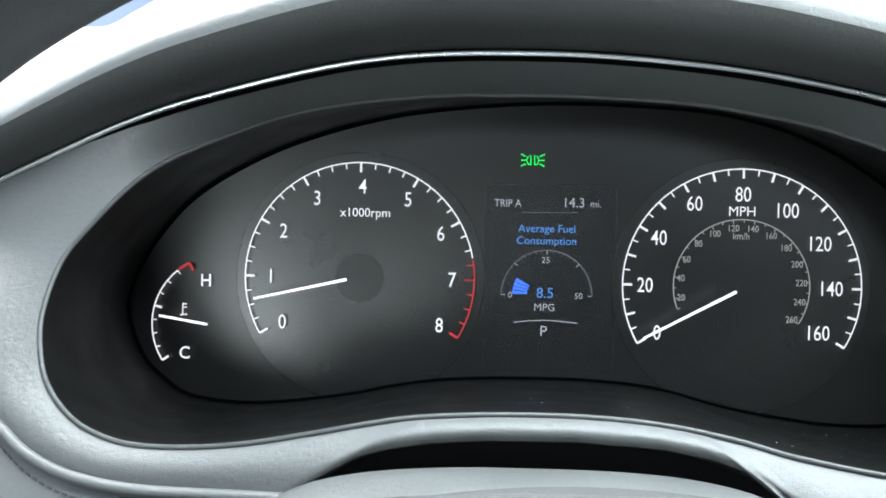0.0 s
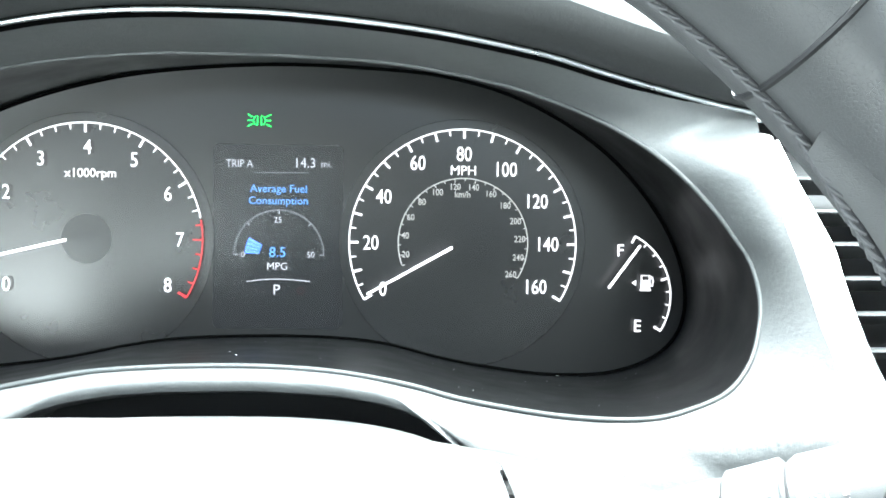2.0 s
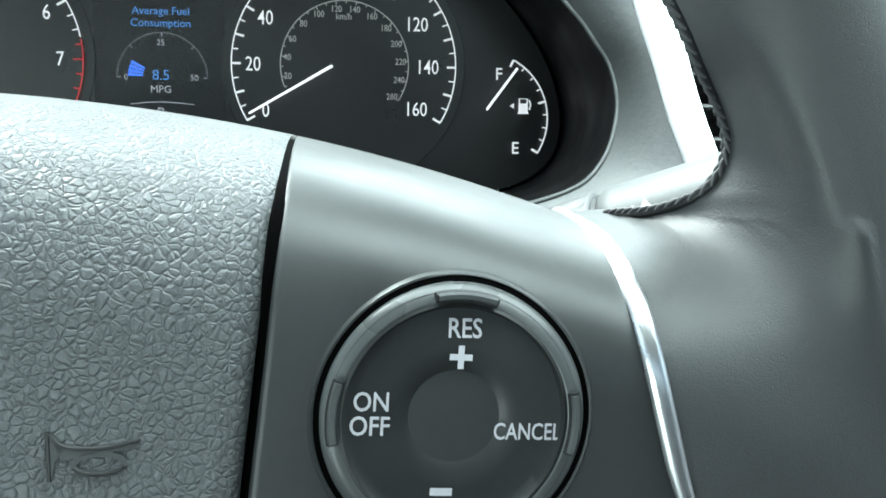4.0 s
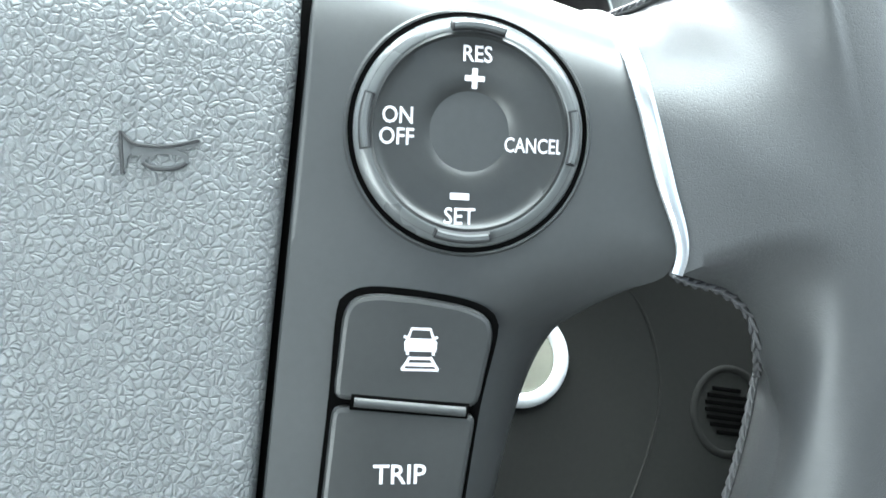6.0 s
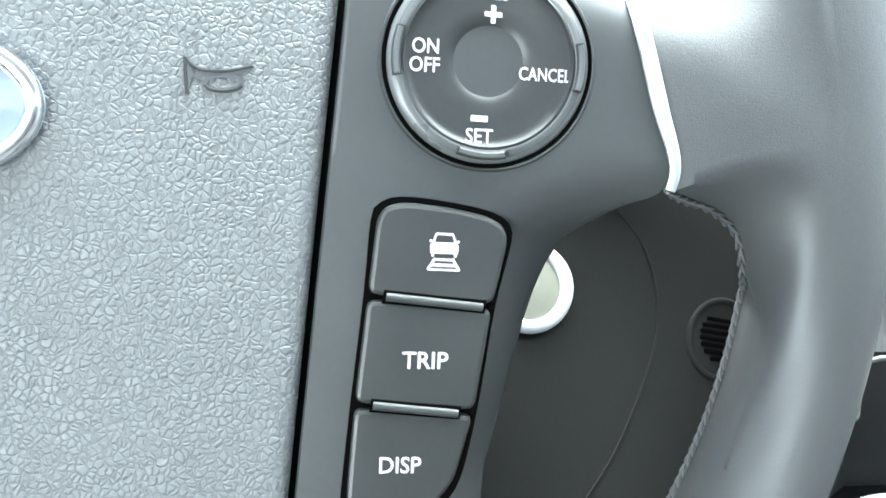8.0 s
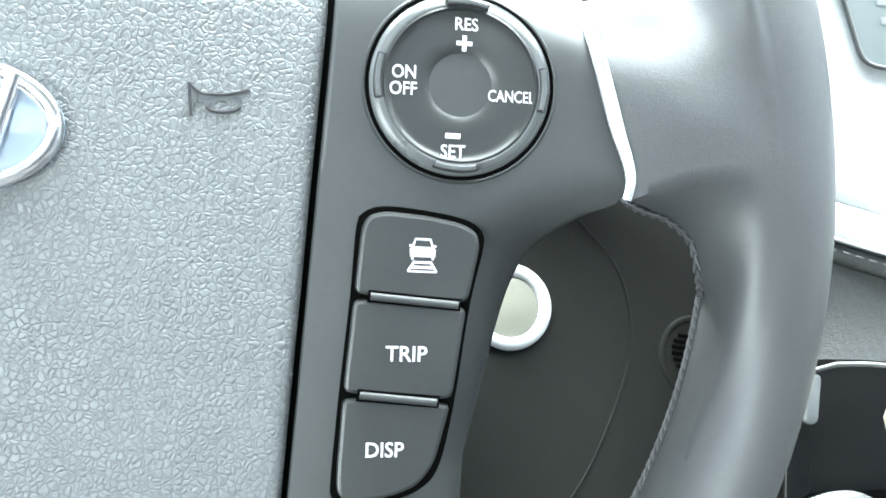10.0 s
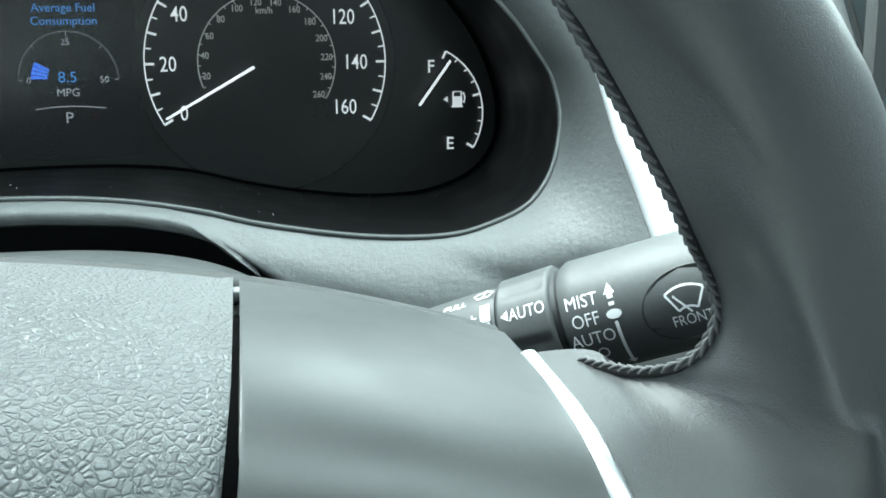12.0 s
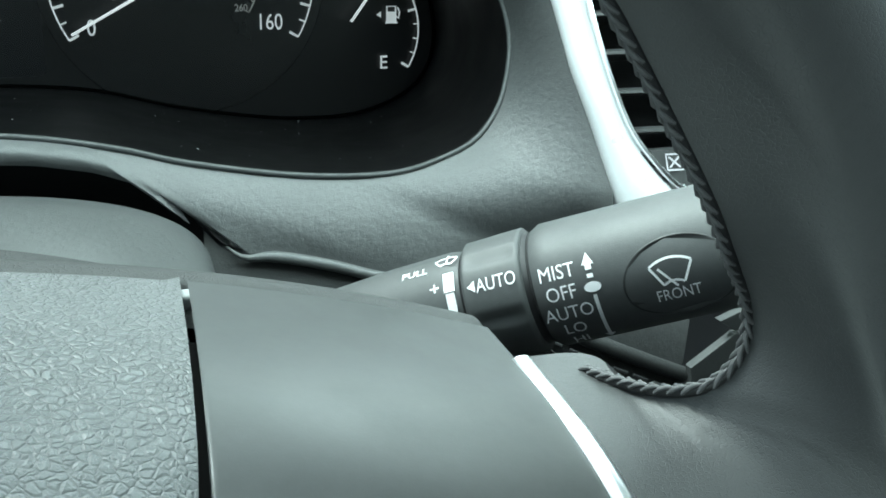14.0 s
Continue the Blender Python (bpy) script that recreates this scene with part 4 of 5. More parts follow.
        rows.append(split_row([L[k], (L[k] + mid) / 2 + dip * max(0.0, 1 - k / 9) ** 1.5, mid], mid, 13 - 11 * k / 30))
    for k in range(1, 19):
        t = k / 18
        deg = float(np.interp(t, (0, 0.19, 0.32, 0.43, 0.57, 0.77, 1), (2, -2, -5.5, -9, -13, -18, -24)))
        step = on_rim(0.150, deg, bridge(0.150, deg)) - lower[k]
        mid = lower[k] + step * 0.52
        rows.append(split_row([lower[k], lower[k] + step * 0.26, mid], mid, deg))
    rows = [[(side * q[0], q[1], q[2]) for q in row] for row in rows]
    # creases that run from the upper stitching into the leather
    for k in range(24, 38):
        for j in range(4, 30):
            x, y, z = rows[k][j]
            deep = 0.00026 * math.sin(j * 1.9 + 0.7 * math.sin(j * 0.8)) * math.exp(-(k - 24) / 4.5) * min(1.0, (k - 24) / 2)
            rows[k][j] = (x, y + deep, z + deep)
    bm = loft(rows[24:])
    loft([row[17:] for row in rows[:25]], False, bm)
    bmesh.ops.remove_doubles(bm, verts=bm.verts, dist=1e-6)
    made = bmesh.ops.extrude_face_region(bm, geom=bm.faces[:])
    for v in made["geom"]:
        if isinstance(v, bmesh.types.BMVert):
            out = Vector((v.co.x, 0, v.co.z - CZ))
            f = min(1.0, max(-1.0, (v.co.z - 0.935) / 0.02))
            if out.length > 0.1490:
                v.co.y += 0.006
            elif out.length > 0.1380 or (out.length > 0.1285 and f < -0.9):
                v.co += out.normalized() * 0.005 + Vector((0, 0.003, 0))
            else:
                v.co += Vector((0, 0.009 - 0.007 * max(0.0, f), -0.008 * f))
    bmesh.ops.remove_doubles(bm, verts=bm.verts, dist=1e-6)
    part("leather_spoke", bm, LEATHER, wheel, "smooth leather spoke wrapped into the rim")
    if side == 1:
        right_panel = panel
for side in (1, -1):
    line = [(z, 0.0) for z in np.linspace(0.80, 0.940, 30)] + [(0.940 + (zt(0.0645) - 0.940) * (1 - (1 - k / 24) ** 2.6), min(1.0, k / 10)) for k in range(1, 25)]
    # dark tube laid beside the pad as the shade of the gap
    part("pad_gap", tube([(side * gap_x(z), yw(0.0635, min(z, zt(0.0635) - 1e-6)) + 0.0042 * (1 - c), z - 0.0024 * c) for z, c in line], 0.0016, 6), GAP, wheel)
    part("gap_tab", prism(rounded(0.0026, 0.0022, 0.0005, (side * gap_x(0.9680), 0.9688)), lambda u, v, w=0: (u, -0.2745 - w, v), 0.003, 0.0005), PRINT_DIM, wheel, "small pale tab in the gap")
# dark back of the hub, with a grained band that follows the pad's top edge
rows = []
for x in np.linspace(-0.1122, 0.1122, 90):
    end = -0.286 + 0.081 * abs(x) + 0.05 * (zt(x) - 0.93)
    rows.append([(x, end + dy, zt(x) + dz) for dy, dz in ((-0.004, -0.004), (0.0034, -0.0035), (0.0040, -0.0012), (0.0050, -0.0004), (0.0080, -0.0001), (0.0110, -0.0006), (0.0128, -0.0022), (0.0134, -0.006), (0.012, -0.02))])
part("hub_band", loft(rows), DARK_VINYL, wheel, "grained dark band behind the pad")
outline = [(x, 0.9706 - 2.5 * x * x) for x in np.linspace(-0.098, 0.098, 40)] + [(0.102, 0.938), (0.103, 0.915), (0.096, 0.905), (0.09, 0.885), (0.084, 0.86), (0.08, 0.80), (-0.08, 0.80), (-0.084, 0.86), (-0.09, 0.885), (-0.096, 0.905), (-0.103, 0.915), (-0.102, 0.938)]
part("hub_back", prism(outline, lambda u, v, w=0: (u * 0.985, -0.238 - w, v), 0.035, 0.004), DARK_VINYL, wheel, "grained dark hub back cover", smooth=False)
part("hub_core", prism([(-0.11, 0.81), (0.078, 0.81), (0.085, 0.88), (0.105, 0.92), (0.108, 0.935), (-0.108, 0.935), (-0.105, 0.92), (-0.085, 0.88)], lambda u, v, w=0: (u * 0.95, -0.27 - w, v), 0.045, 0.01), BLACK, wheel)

# cruise switch
DIALC = (0.0881, 0.9355)
TURN = np.linspace(0, 2 * math.pi, 96, endpoint=False)


def turned(profile):
    """A round piece on the panel from radii and heights."""
    return loft([[on_panel(DIALC[0] + rr * math.cos(t), DIALC[1] + rr * 0.99 * math.sin(t), w) for t in TURN] for rr, w in profile], True)


# flat near-black ring painted for the depth of the switch gap
part("switch_gap", turned(((0.0160, 0.0003), (0.0183, 0.0003), (0.0183, -0.001))), GAP, right_panel, "gap round the switch with painted shade")
part("switch_lip", turned(((0.0181, -0.001), (0.0182, 0.0005), (0.0185, 0.0006), (0.0190, -0.0002))), SATIN, right_panel)
cruise = part("cruise_switch", turned(((0.0164, -0.002), (0.0164, 0.0012), (0.0146, 0.0016), (0.0142, 0.0009), (0.0130, 0.0007), (0.0095, 0.0007), (0.0073, 0.0006), (0.0062, 0.0001), (0.0050, -0.0006), (0.0030, -0.0011), (0.0015, -0.0012), (0.0003, -0.00123))), BUTTON, right_panel, "round four-way cruise control switch")
part("switch_ring", turned(((0.0174, 0.0), (0.0174, 0.0005), (0.0171, 0.0009), (0.0154, 0.0016), (0.0150, 0.0015), (0.0148, 0.0012), (0.0146, 0.0006))), RING, cruise, "bright satin bevelled ring")
for a in (84, 174, -4, 264):
    pts = [on_panel(DIALC[0] + 0.0159 * math.cos(radians(t)), DIALC[1] + 0.0159 * 0.99 * math.sin(radians(t)), 0.0021) for t in np.linspace(a - 15, a + 15, 14)]
    part("grip_slot", tube(pts, 0.0008, 6), BLACK, cruise, "dark grip slot")
    pts = [on_panel(DIALC[0] + 0.0159 * math.cos(radians(t)), DIALC[1] + 0.0159 * 0.99 * math.sin(radians(t)), 0.0027) for t in np.linspace(a - 14, a + 14, 14)]
    part("grip_bar", tube(pts, 0.00055, 6), RING, cruise, "raised grip bar")


def on_cruise(u, v):
    return on_panel(u, v, 0.0009)


TILT_TEXT = -3.0
for t, p, h, st in (("RES", (0.0895, 0.9470), 0.0024, 0.86), ("ON", (0.0773, 0.9380), 0.0024, 0.86), ("OFF", (0.0771, 0.9349), 0.0024, 0.86), ("CANCEL", (0.0978, 0.9333), 0.00215, 0.76), ("SET", (0.0863, 0.9230), 0.0024, 0.88)):
    lettering("print", t, h, on_cruise, PRINT, cruise, st, 0.012, p, TILT_TEXT)
strokes("plus_sign", [[(0.0874, 0.9434), (0.0904, 0.9432)], [(0.0890, 0.9448), (0.0888, 0.9418)]], 0.0008, on_cruise, PRINT, cruise)
strokes("minus_sign", [[(0.0849, 0.9260), (0.0878, 0.9258)]], 0.0010, on_cruise, PRINT, cruise)

# three stacked buttons under it
BTN = [(0.0683, 0.9093), (0.0699, 0.9118), (0.0736, 0.9125), (0.0811, 0.9115), (0.0876, 0.9100), (0.0908, 0.9083), (0.0917, 0.9055), (0.0887, 0.8939), (0.0853, 0.8755), (0.0822, 0.8640), (0.0787, 0.8600), (0.0732, 0.8582), (0.0650, 0.8576), (0.0627, 0.8590), (0.0626, 0.8627), (0.0645, 0.8787), (0.0669, 0.8967)]


def side_x(z, left):
    pts = ((0.0620, 0.8576), (0.0645, 0.8787), (0.0669, 0.8967), (0.0683, 0.9093), (0.0690, 0.9130)) if left else ((0.0800, 0.8590), (0.0822, 0.8640), (0.0853, 0.8755), (0.0887, 0.8939), (0.0917, 0.9055), (0.092, 0.913))
    return float(np.interp(z, [p[1] for p in pts], [p[0] for p in pts]))


def cell(z0l, z0r, z1l, z1r, kind):
    pts = []
    if kind == "top":
        pts = [(side_x(z0l, 1), z0l), (side_x(z0r, 0), z0r), (0.0915, 0.9052), (0.0908, 0.9080), (0.0876, 0.9098), (0.0811, 0.9113), (0.0736, 0.9123), (0.0702, 0.9117), (0.0686, 0.9095)]
    elif kind == "mid":
        pts = [(side_x(z0l, 1), z0l), (side_x(z0r, 0), z0r), (side_x(z1r, 0), z1r), (side_x(z1l, 1), z1l)]
    else:
        pts = [(0.0630, 0.8640), (0.0629, 0.8600), (0.0650, 0.8580), (0.0732, 0.8585), (0.0785, 0.8603), (0.0818, 0.8642), (side_x(z1r, 0), z1r), (side_x(z1l, 1), z1l)]
    return pts


# near-black plates stand for shade in the gaps round buttons and dividers
part("button_gap", prism(spline(BTN, 90, True), on_panel, 0.0003, shrink=-0.0004), GAP, right_panel, "gap round the buttons with painted shade", smooth=False)


def smoothed(outline, r=0.0021):
    """Rounds the corners of an outline."""
    p = [np.array(q) for q in outline]
    out = []
    for i in range(len(p)):
        a, b, c = p[i - 1], p[i], p[(i + 1) % len(p)]
        e = min(r, 0.45 * np.linalg.norm(b - a))
        f = min(r, 0.45 * np.linalg.norm(c - b))
        u, v = b + (a - b) / np.linalg.norm(a - b) * e, b + (c - b) / np.linalg.norm(c - b) * f
        out += [tuple(u * (1 - t) ** 2 + 2 * b * t * (1 - t) + v * t * t) for t in (0, 0.25, 0.5, 0.75, 1)]
    return out


labels = {"top": "lane spacing button with car sign", "mid": "button reading TRIP", "low": "button reading DISP"}
buttons = {}
for kind, lim in (("top", (0.8966, 0.8941, 0, 0)), ("mid", (0.8784, 0.8761, 0.8963, 0.8938)), ("low", (0, 0, 0.8781, 0.8758))):
    buttons[kind] = part("button", prism(smoothed(cell(*lim, kind)), on_panel, 0.0019, 0.0008, shrink=0.0003), BUTTON, right_panel, labels[kind], smooth=False)
for (a, b) in (((0.0702, 0.8964), (0.0866, 0.8941)), ((0.0678, 0.8782), (0.0822, 0.8761))):
    part("divider_seat", tube([on_panel(*(np.array(a) * (1 - t) + np.array(b) * t), 0.0017) for t in np.linspace(-0.03, 1.03, 8)], 0.0013, 10, flat=0.3), GAP, right_panel)
    part("divider_bar", tube([on_panel(*(np.array(a) * (1 - t) + np.array(b) * t), 0.0018) for t in np.linspace(0, 1, 8)], 0.0008, 8), SATIN, right_panel, "raised divider bar")


def on_button(u, v):
    return on_panel(u, v, 0.0021)


lettering("print", "TRIP", 0.0028, on_button, PRINT, buttons["mid"], 0.98, 0.012, (0.0767, 0.8855), TILT_TEXT)
lettering("print", "DISP", 0.0027, on_button, PRINT, buttons["low"], 0.95, 0.012, (0.0723, 0.8679), TILT_TEXT)
cx, cz = 0.0800, 0.9048
cx, cz = cx + 0.0001, cz - 0.0004
body = [(-0.0027, -0.0012), (0.0027, -0.0012), (0.0028, 0.0004), (0.0023, 0.0010), (-0.0023, 0.0010), (-0.0028, 0.0004)]
road = [[(-0.0017, -0.0021), (0.0017, -0.0021), (0.0019, -0.0026), (-0.0019, -0.0026)], [(-0.0023, -0.0031), (0.0023, -0.0031), (0.0027, -0.0037), (-0.0027, -0.0037)], [(-0.0029, -0.0041), (0.0029, -0.0041), (0.0032, -0.0045), (-0.0032, -0.0045)]]
tilt = lambda u, v: (cx + 0.87 * (u + 0.05 * v), cz + 0.87 * (v - 0.07 * u))
strokes("car_sign", [[tilt(*q) for q in ((-0.0022, 0.0009), (-0.0016, 0.0026), (0.0016, 0.0026), (0.0022, 0.0009))], [tilt(-0.0029, 0.0013), tilt(-0.0024, 0.0011)], [tilt(0.0029, 0.0013), tilt(0.0024, 0.0011)],
                     [tilt(-0.0022, -0.0012), tilt(-0.0022, -0.0018)], [tilt(0.0022, -0.0012), tilt(0.0022, -0.0018)], [tilt(-0.0017, -0.0021), tilt(-0.0031, -0.0043)], [tilt(0.0017, -0.0021), tilt(0.0031, -0.0043)]],
        0.00042, on_button, PRINT, buttons["top"], "white car sign", fills=[[tilt(*q) for q in shape] for shape in [body] + road])

# chain stitching along the rim's inner side and the spoke's edges, on a thin hem
def stitched(path, n_out, count):
    p = [Vector(q) for q in spline(path, count)]
    # hem blackened to stand for the shade round the stitches
    part("hem", tube(p, 0.0008, 8), BLACK, wheel, "folded leather hem, black for stitch shade")
    for k in range(count):
        a, b = p[k], p[k + 1]
        d = (b - a).normalized()
        o = Vector(n_out(a)).normalized()
        o = (o - d * o.dot(d)).normalized()
        s = d.cross(o).normalized()
        for lean, lift in ((1, 0.0005), (-1, 0.0007)):
            ends = [a - d * 0.0005 + o * lift, a.lerp(b, 0.35) + o * (lift + 0.0002) + s * (0.0002 * lean), a.lerp(b, 0.85) + o * (lift + 0.0001) + s * (0.0006 * lean), b + d * 0.0006 + o * (lift - 0.0004) + s * (0.0008 * lean)]
            part("stitch", tube(ends, [0.00020, 0.00034, 0.00036, 0.00020], 7), THREAD, wheel)


def rim_inner(a):
    back = 0.0050 if a < 0 else -0.0040
    r = rim_r(radians(a)) - rim_t(radians(a)) + 0.0004
    z = CZ + r * math.sin(radians(a))
    return r * math.cos(radians(a)), rim_y(z) + back, z


def hem_out(p):
    """Out of the hem: to the hub along the rim, upwards along the spoke."""
    w = min(1.0, max(0.0, (p.z - 0.962) / 0.022))
    return -w - 0.1, -0.35, 1 - w


to_hub = lambda p: (-p.x, -0.012, CZ - p.z)
stitched([rim_inner(a) for a in np.linspace(78, 46, 14)], to_hub, 40)
stitched([rim_inner(46)] + HEM[1:-1], hem_out, 47)
stitched([rim_inner(a) for a in np.linspace(-10, -58, 16)], to_hub, 52)
stitched([(0.1205, -0.3345, 0.9134), (0.1262, -0.3280, 0.9112), (0.1330, -0.3225, 0.9092), (0.1402, -0.3175, 0.9039), (0.1430, -0.3145, 0.8962), rim_inner(-10)], lambda p: (-0.4, -1.0, -0.6), 13)

# ---- wiper stalk ----
stalk = thing("wiper_stalk", "black wiper stalk with white printed settings", "wiper stalk", (0.10, -0.18, 0.92))
SA, SD, SIZE = Vector((0.1464, -0.2264, 0.9482)), Vector((0.8262, -0.4596, 0.3258)).normalized(), 0.944
SN = Vector((-0.5086, -0.8572, 0.0805))
SN = (SN - SD * SN.dot(SD)).normalized()
SU = SD.cross(SN)
SU = SU if SU.z > 0 else -SU


def stalk_r(s):
    return float(np.interp(s, [-0.10, -0.08, -0.06, -0.04, -0.0225, -0.0220, -0.0215, -0.0075, -0.0070, -0.0064, -0.0055, 0.040, 0.050], [0.0060, 0.0085, 0.0107, 0.0121, 0.0127, 0.0127, 0.0131, 0.0136, 0.0130, 0.0130, 0.0139, 0.0139, 0.0120]))


def on_stalk(s, phi, lift=0.0):
    r = stalk_r(s) * SIZE + lift
    return SA + SD * (s * SIZE) + SN * (r * math.cos(phi)) + SU * (r * math.sin(phi))


def stalk_piece(name, s0, s1, mat, label, ribs=0.0, lift=0.0):
    rows = []
    for s in np.linspace(s0, s1, 24):
        rows.append([on_stalk(s, 2 * math.pi * k / 72, lift - ribs * (1.0 if 9 < k % 12 < 12 else 0.0) * min(1.0, 1.6 * math.sin(math.pi * (s - s0) / (s1 - s0))) - (0.0006 if s in (s0, s1) else 0)) for k in range(72)])
    bm = loft(rows, True)
    bm.verts.ensure_lookup_table()
    bm.faces.new(bm.verts[:72][::-1])
    bm.faces.new(bm.verts[-72:])
    return part(name, bm, mat, stalk, label)


arm = stalk_piece("arm", -0.10, -0.0222, STALK, "tapered stalk arm")
collar = stalk_piece("collar", -0.0214, -0.0076, STALK, "ribbed turning collar", 0.0006, 0.0005)
stalk_piece("collar_gap", -0.0230, -0.0050, BLACK, "", 0.0, -0.0007)
lever = stalk_piece("lever", -0.0062, 0.048, STALK, "wide stalk end")


def printed(part_ob, s0, phi0, lift=0.0002):
    """A place function on the stalk: u along it, v round it."""
    return lambda u, v: on_stalk(s0 + u, radians(phi0) + v / 0.0138, lift)


oval = prism(ellipse(0.0118, 0.0095, 56), lambda u, v, w=0: on_stalk(0.0245 + u, radians(-9) + v / 0.0138, -0.0004 + w), 0.00050, 0.0003)
pad_oval = part("oval_pad", oval, STALK_OVAL, lever, "matt black oval pad")
for t, s0, phi in (("MIST", 0.0, 21), ("OFF", 0.0, 2.5), ("AUTO", 0.0004, -16), ("LO", 0.0006, -34), ("HI", 0.0006, -53)):
    lettering("print", t, 0.0030, printed(lever, s0, phi), STALK_PRINT, lever, 0.88, 0.0)
P = printed(lever, 0.0068, 0)
w = 0.0138 * math.pi / 180
strokes("arrow_sign", [[(0, 17 * w), (0, 22 * w)], [(0, 10 * w), (0, 13.5 * w)]], 0.0013, P, STALK_PRINT, lever, "white arrows and dot", fills=[[(-0.0013, 21.5 * w), (0.0013, 21.5 * w), (0, 32 * w)], ellipse(0.0018, 0.0011, 20, (0, 2 * w)),
                                                                                                               [(-0.0012, -54 * w), (0.0012, -54 * w), (0, -62 * w)]])
strokes("arrow_tail", [[(0, -5 * w - 50 * w * k / 12) for k in range(13)]], 0.0008, P, STALK_PRINT, lever)
P = printed(lever, 0.0236, -19.5, 0.0006)
lettering("print", "FRONT", 0.0025, P, STALK_PRINT, pad_oval, 0.78, 0.0)
P = printed(lever, 0.0232, -1, 0.0006)
strokes("wiper_sign", [arc((0, -0.0052), 0.0082, 122, 58, 16), arc((0, -0.0052), 0.0036, 126, 54, 10), [(-0.00434, 0.0017), (-0.0021, -0.0023)], [(0.00434, 0.0017), (0.0021, -0.0023)], [(-0.0027, 0.0012), (0.0006, -0.0030)]], 0.0005, P, STALK_PRINT, pad_oval, "white wiper sign")
lettering("print", "AUTO", 0.0029, printed(collar, -0.0133, 26, 0.0008), STALK_PRINT, collar, 0.78, 0.0)
P = printed(collar, -0.0190, 26, 0.0008)
strokes("mark", [], 0.0004, P, STALK_PRINT, collar, fills=[[(-0.0009, 0), (0.0009, 0.0013), (0.0009, -0.0013)]])
P = printed(arm, -0.0240, 0, 0.0002)
for k, (p0, p1) in enumerate(((49, 28), (26.5, 6), (4.5, -14), (-16, -30))):
    wd = 0.0016 - 0.0003 * k
    strokes("interval_bar", [], 0.0004, P, STALK_PRINT, arm, fills=[[(-wd, p0 * w), (wd * 0.6, p0 * w), (wd * 0.6, p1 * w), (-wd, p1 * w)]])
strokes("plus_sign", [[(-0.0048, 35 * w), (-0.0026, 35 * w)], [(-0.0037, 30.5 * w), (-0.0037, 39.5 * w)]], 0.0004, P, STALK_PRINT, arm)
lettering("print", "PULL", 0.0020, printed(arm, -0.0325, 60, 0.0002), STALK_PRINT, arm, 1.0, 0.01)
P = printed(arm, -0.0250, 66, 0.0002)
strokes("washer_sign", [arc((0, -0.003), 0.0046, 125, 55, 8), arc((0, -0.003), 0.0022, 125, 55, 6), [(-0.0026, 0.0008), (-0.0013, -0.0012)], [(0.0026, 0.0008), (0.0013, -0.0012)], [(0, -0.001), (0.0003, 0.0026)]], 0.0004, P, STALK_PRINT, arm)

# ---- centre vent ----
vent = thing("air_vent", "centre air vent with black slats in a bright silver frame", "air vent", (0.22, -0.13, 0.935))


def vent_y(z):
    return -0.115 + 0.5 * (z - 1)


TL = spline([(178, 43), (178.5, 32), (181, 14), (184.5, -3), (187.5, -22), (191, -36), (196.5, -59), (203, -75)], 40)
TR = spline([(182.5, 40), (187.5, 24), (192.5, 11), (195.2, 3), (196.3, -6.5), (198.2, -18), (200.6, -29), (204, -39.5), (209.6, -48), (216.5, -55.3), (224, -57.8)], 40)
rows = []
for a, b in zip(TL, TR):
    row = []
    for t in np.linspace(0, 1, 12):
        q = (a * (1 - t) + b * t) / 1000
        row.append((q[0], vent_y(1 + q[1]) - 0.004 * math.sin(math.pi * min(1, t * 1.15)) ** 0.7, 1 + q[1]))
    rows.append(row)
bm = loft(rows)
shell(bm, -0.006)
part("frame", bm, SILVER, vent, "bright satin silver frame")
part("frame_edge", tube([(q[0] / 1000 + 0.0002, vent_y(1 + q[1] / 1000) - 0.0012, 1 + q[1] / 1000) for q in TR], 0.0009, 6), CHROME, vent)
rows = [[(x, vent_y(z) + 0.03, z) for x in (0.186, 0.30)] for z in (1.05, 0.93)]
part("duct", loft(rows), BLACK, vent, "dark duct behind the slats")
for k in range(7):
    z = 1.0264 - 0.0112 * k
    x0 = float(np.interp(z, [1 + q[1] / 1000 for q in TR[::-1]], [q[0] / 1000 for q in TR[::-1]])) - 0.002
    bm = bmesh.new()
    prof = [(0, -0.0002), (-0.0008, 0.0004), (-0.0004, 0.0012), (0.002, 0.0016), (0.02, -0.003), (0.02, -0.0045), (0.002, -0.0006)]
    rows = [[(x, vent_y(z) + 0.002 + dy, z + dz) for dy, dz in prof] for x in (x0, 0.262)]
    part("slat", loft(rows, True, bm), SATIN, vent, "thin slat with a light front edge", smooth=False)
rows = [[(x, vent_y(z), z) for x in np.linspace(0.2055, 0.262, 6)] for z in np.linspace(0.9545, 0.938, 5)]
base = part("vent_base", shell(loft(rows), -0.004), SATIN, vent, "dark strip with vent sign")
V = lambda u, v: (u, vent_y(v) - 0.0006, v)
ix, iz = 0.2169, 0.9512
strokes("vent_sign", [[(ix - 0.0026, iz - 0.0022), (ix + 0.0026, iz - 0.0022), (ix + 0.0026, iz + 0.0022), (ix - 0.0026, iz + 0.0022), (ix - 0.0026, iz - 0.0022)], [(ix - 0.0018, iz - 0.0015), (ix + 0.0018, iz + 0.0015)], [(ix - 0.0018, iz + 0.0015), (ix + 0.0018, iz - 0.0015)]], 0.0006, V, PRINT, base)

# ---- centre stack ----
stack = thing("centre_stack", "pale grey centre stack with stepped ledges, stitched band and silver line", "centre console", (0.3, -0.24, 0.45), kind="structure")


def stack_y(z):
    return -0.259 + 0.29 * (z - 0.916)


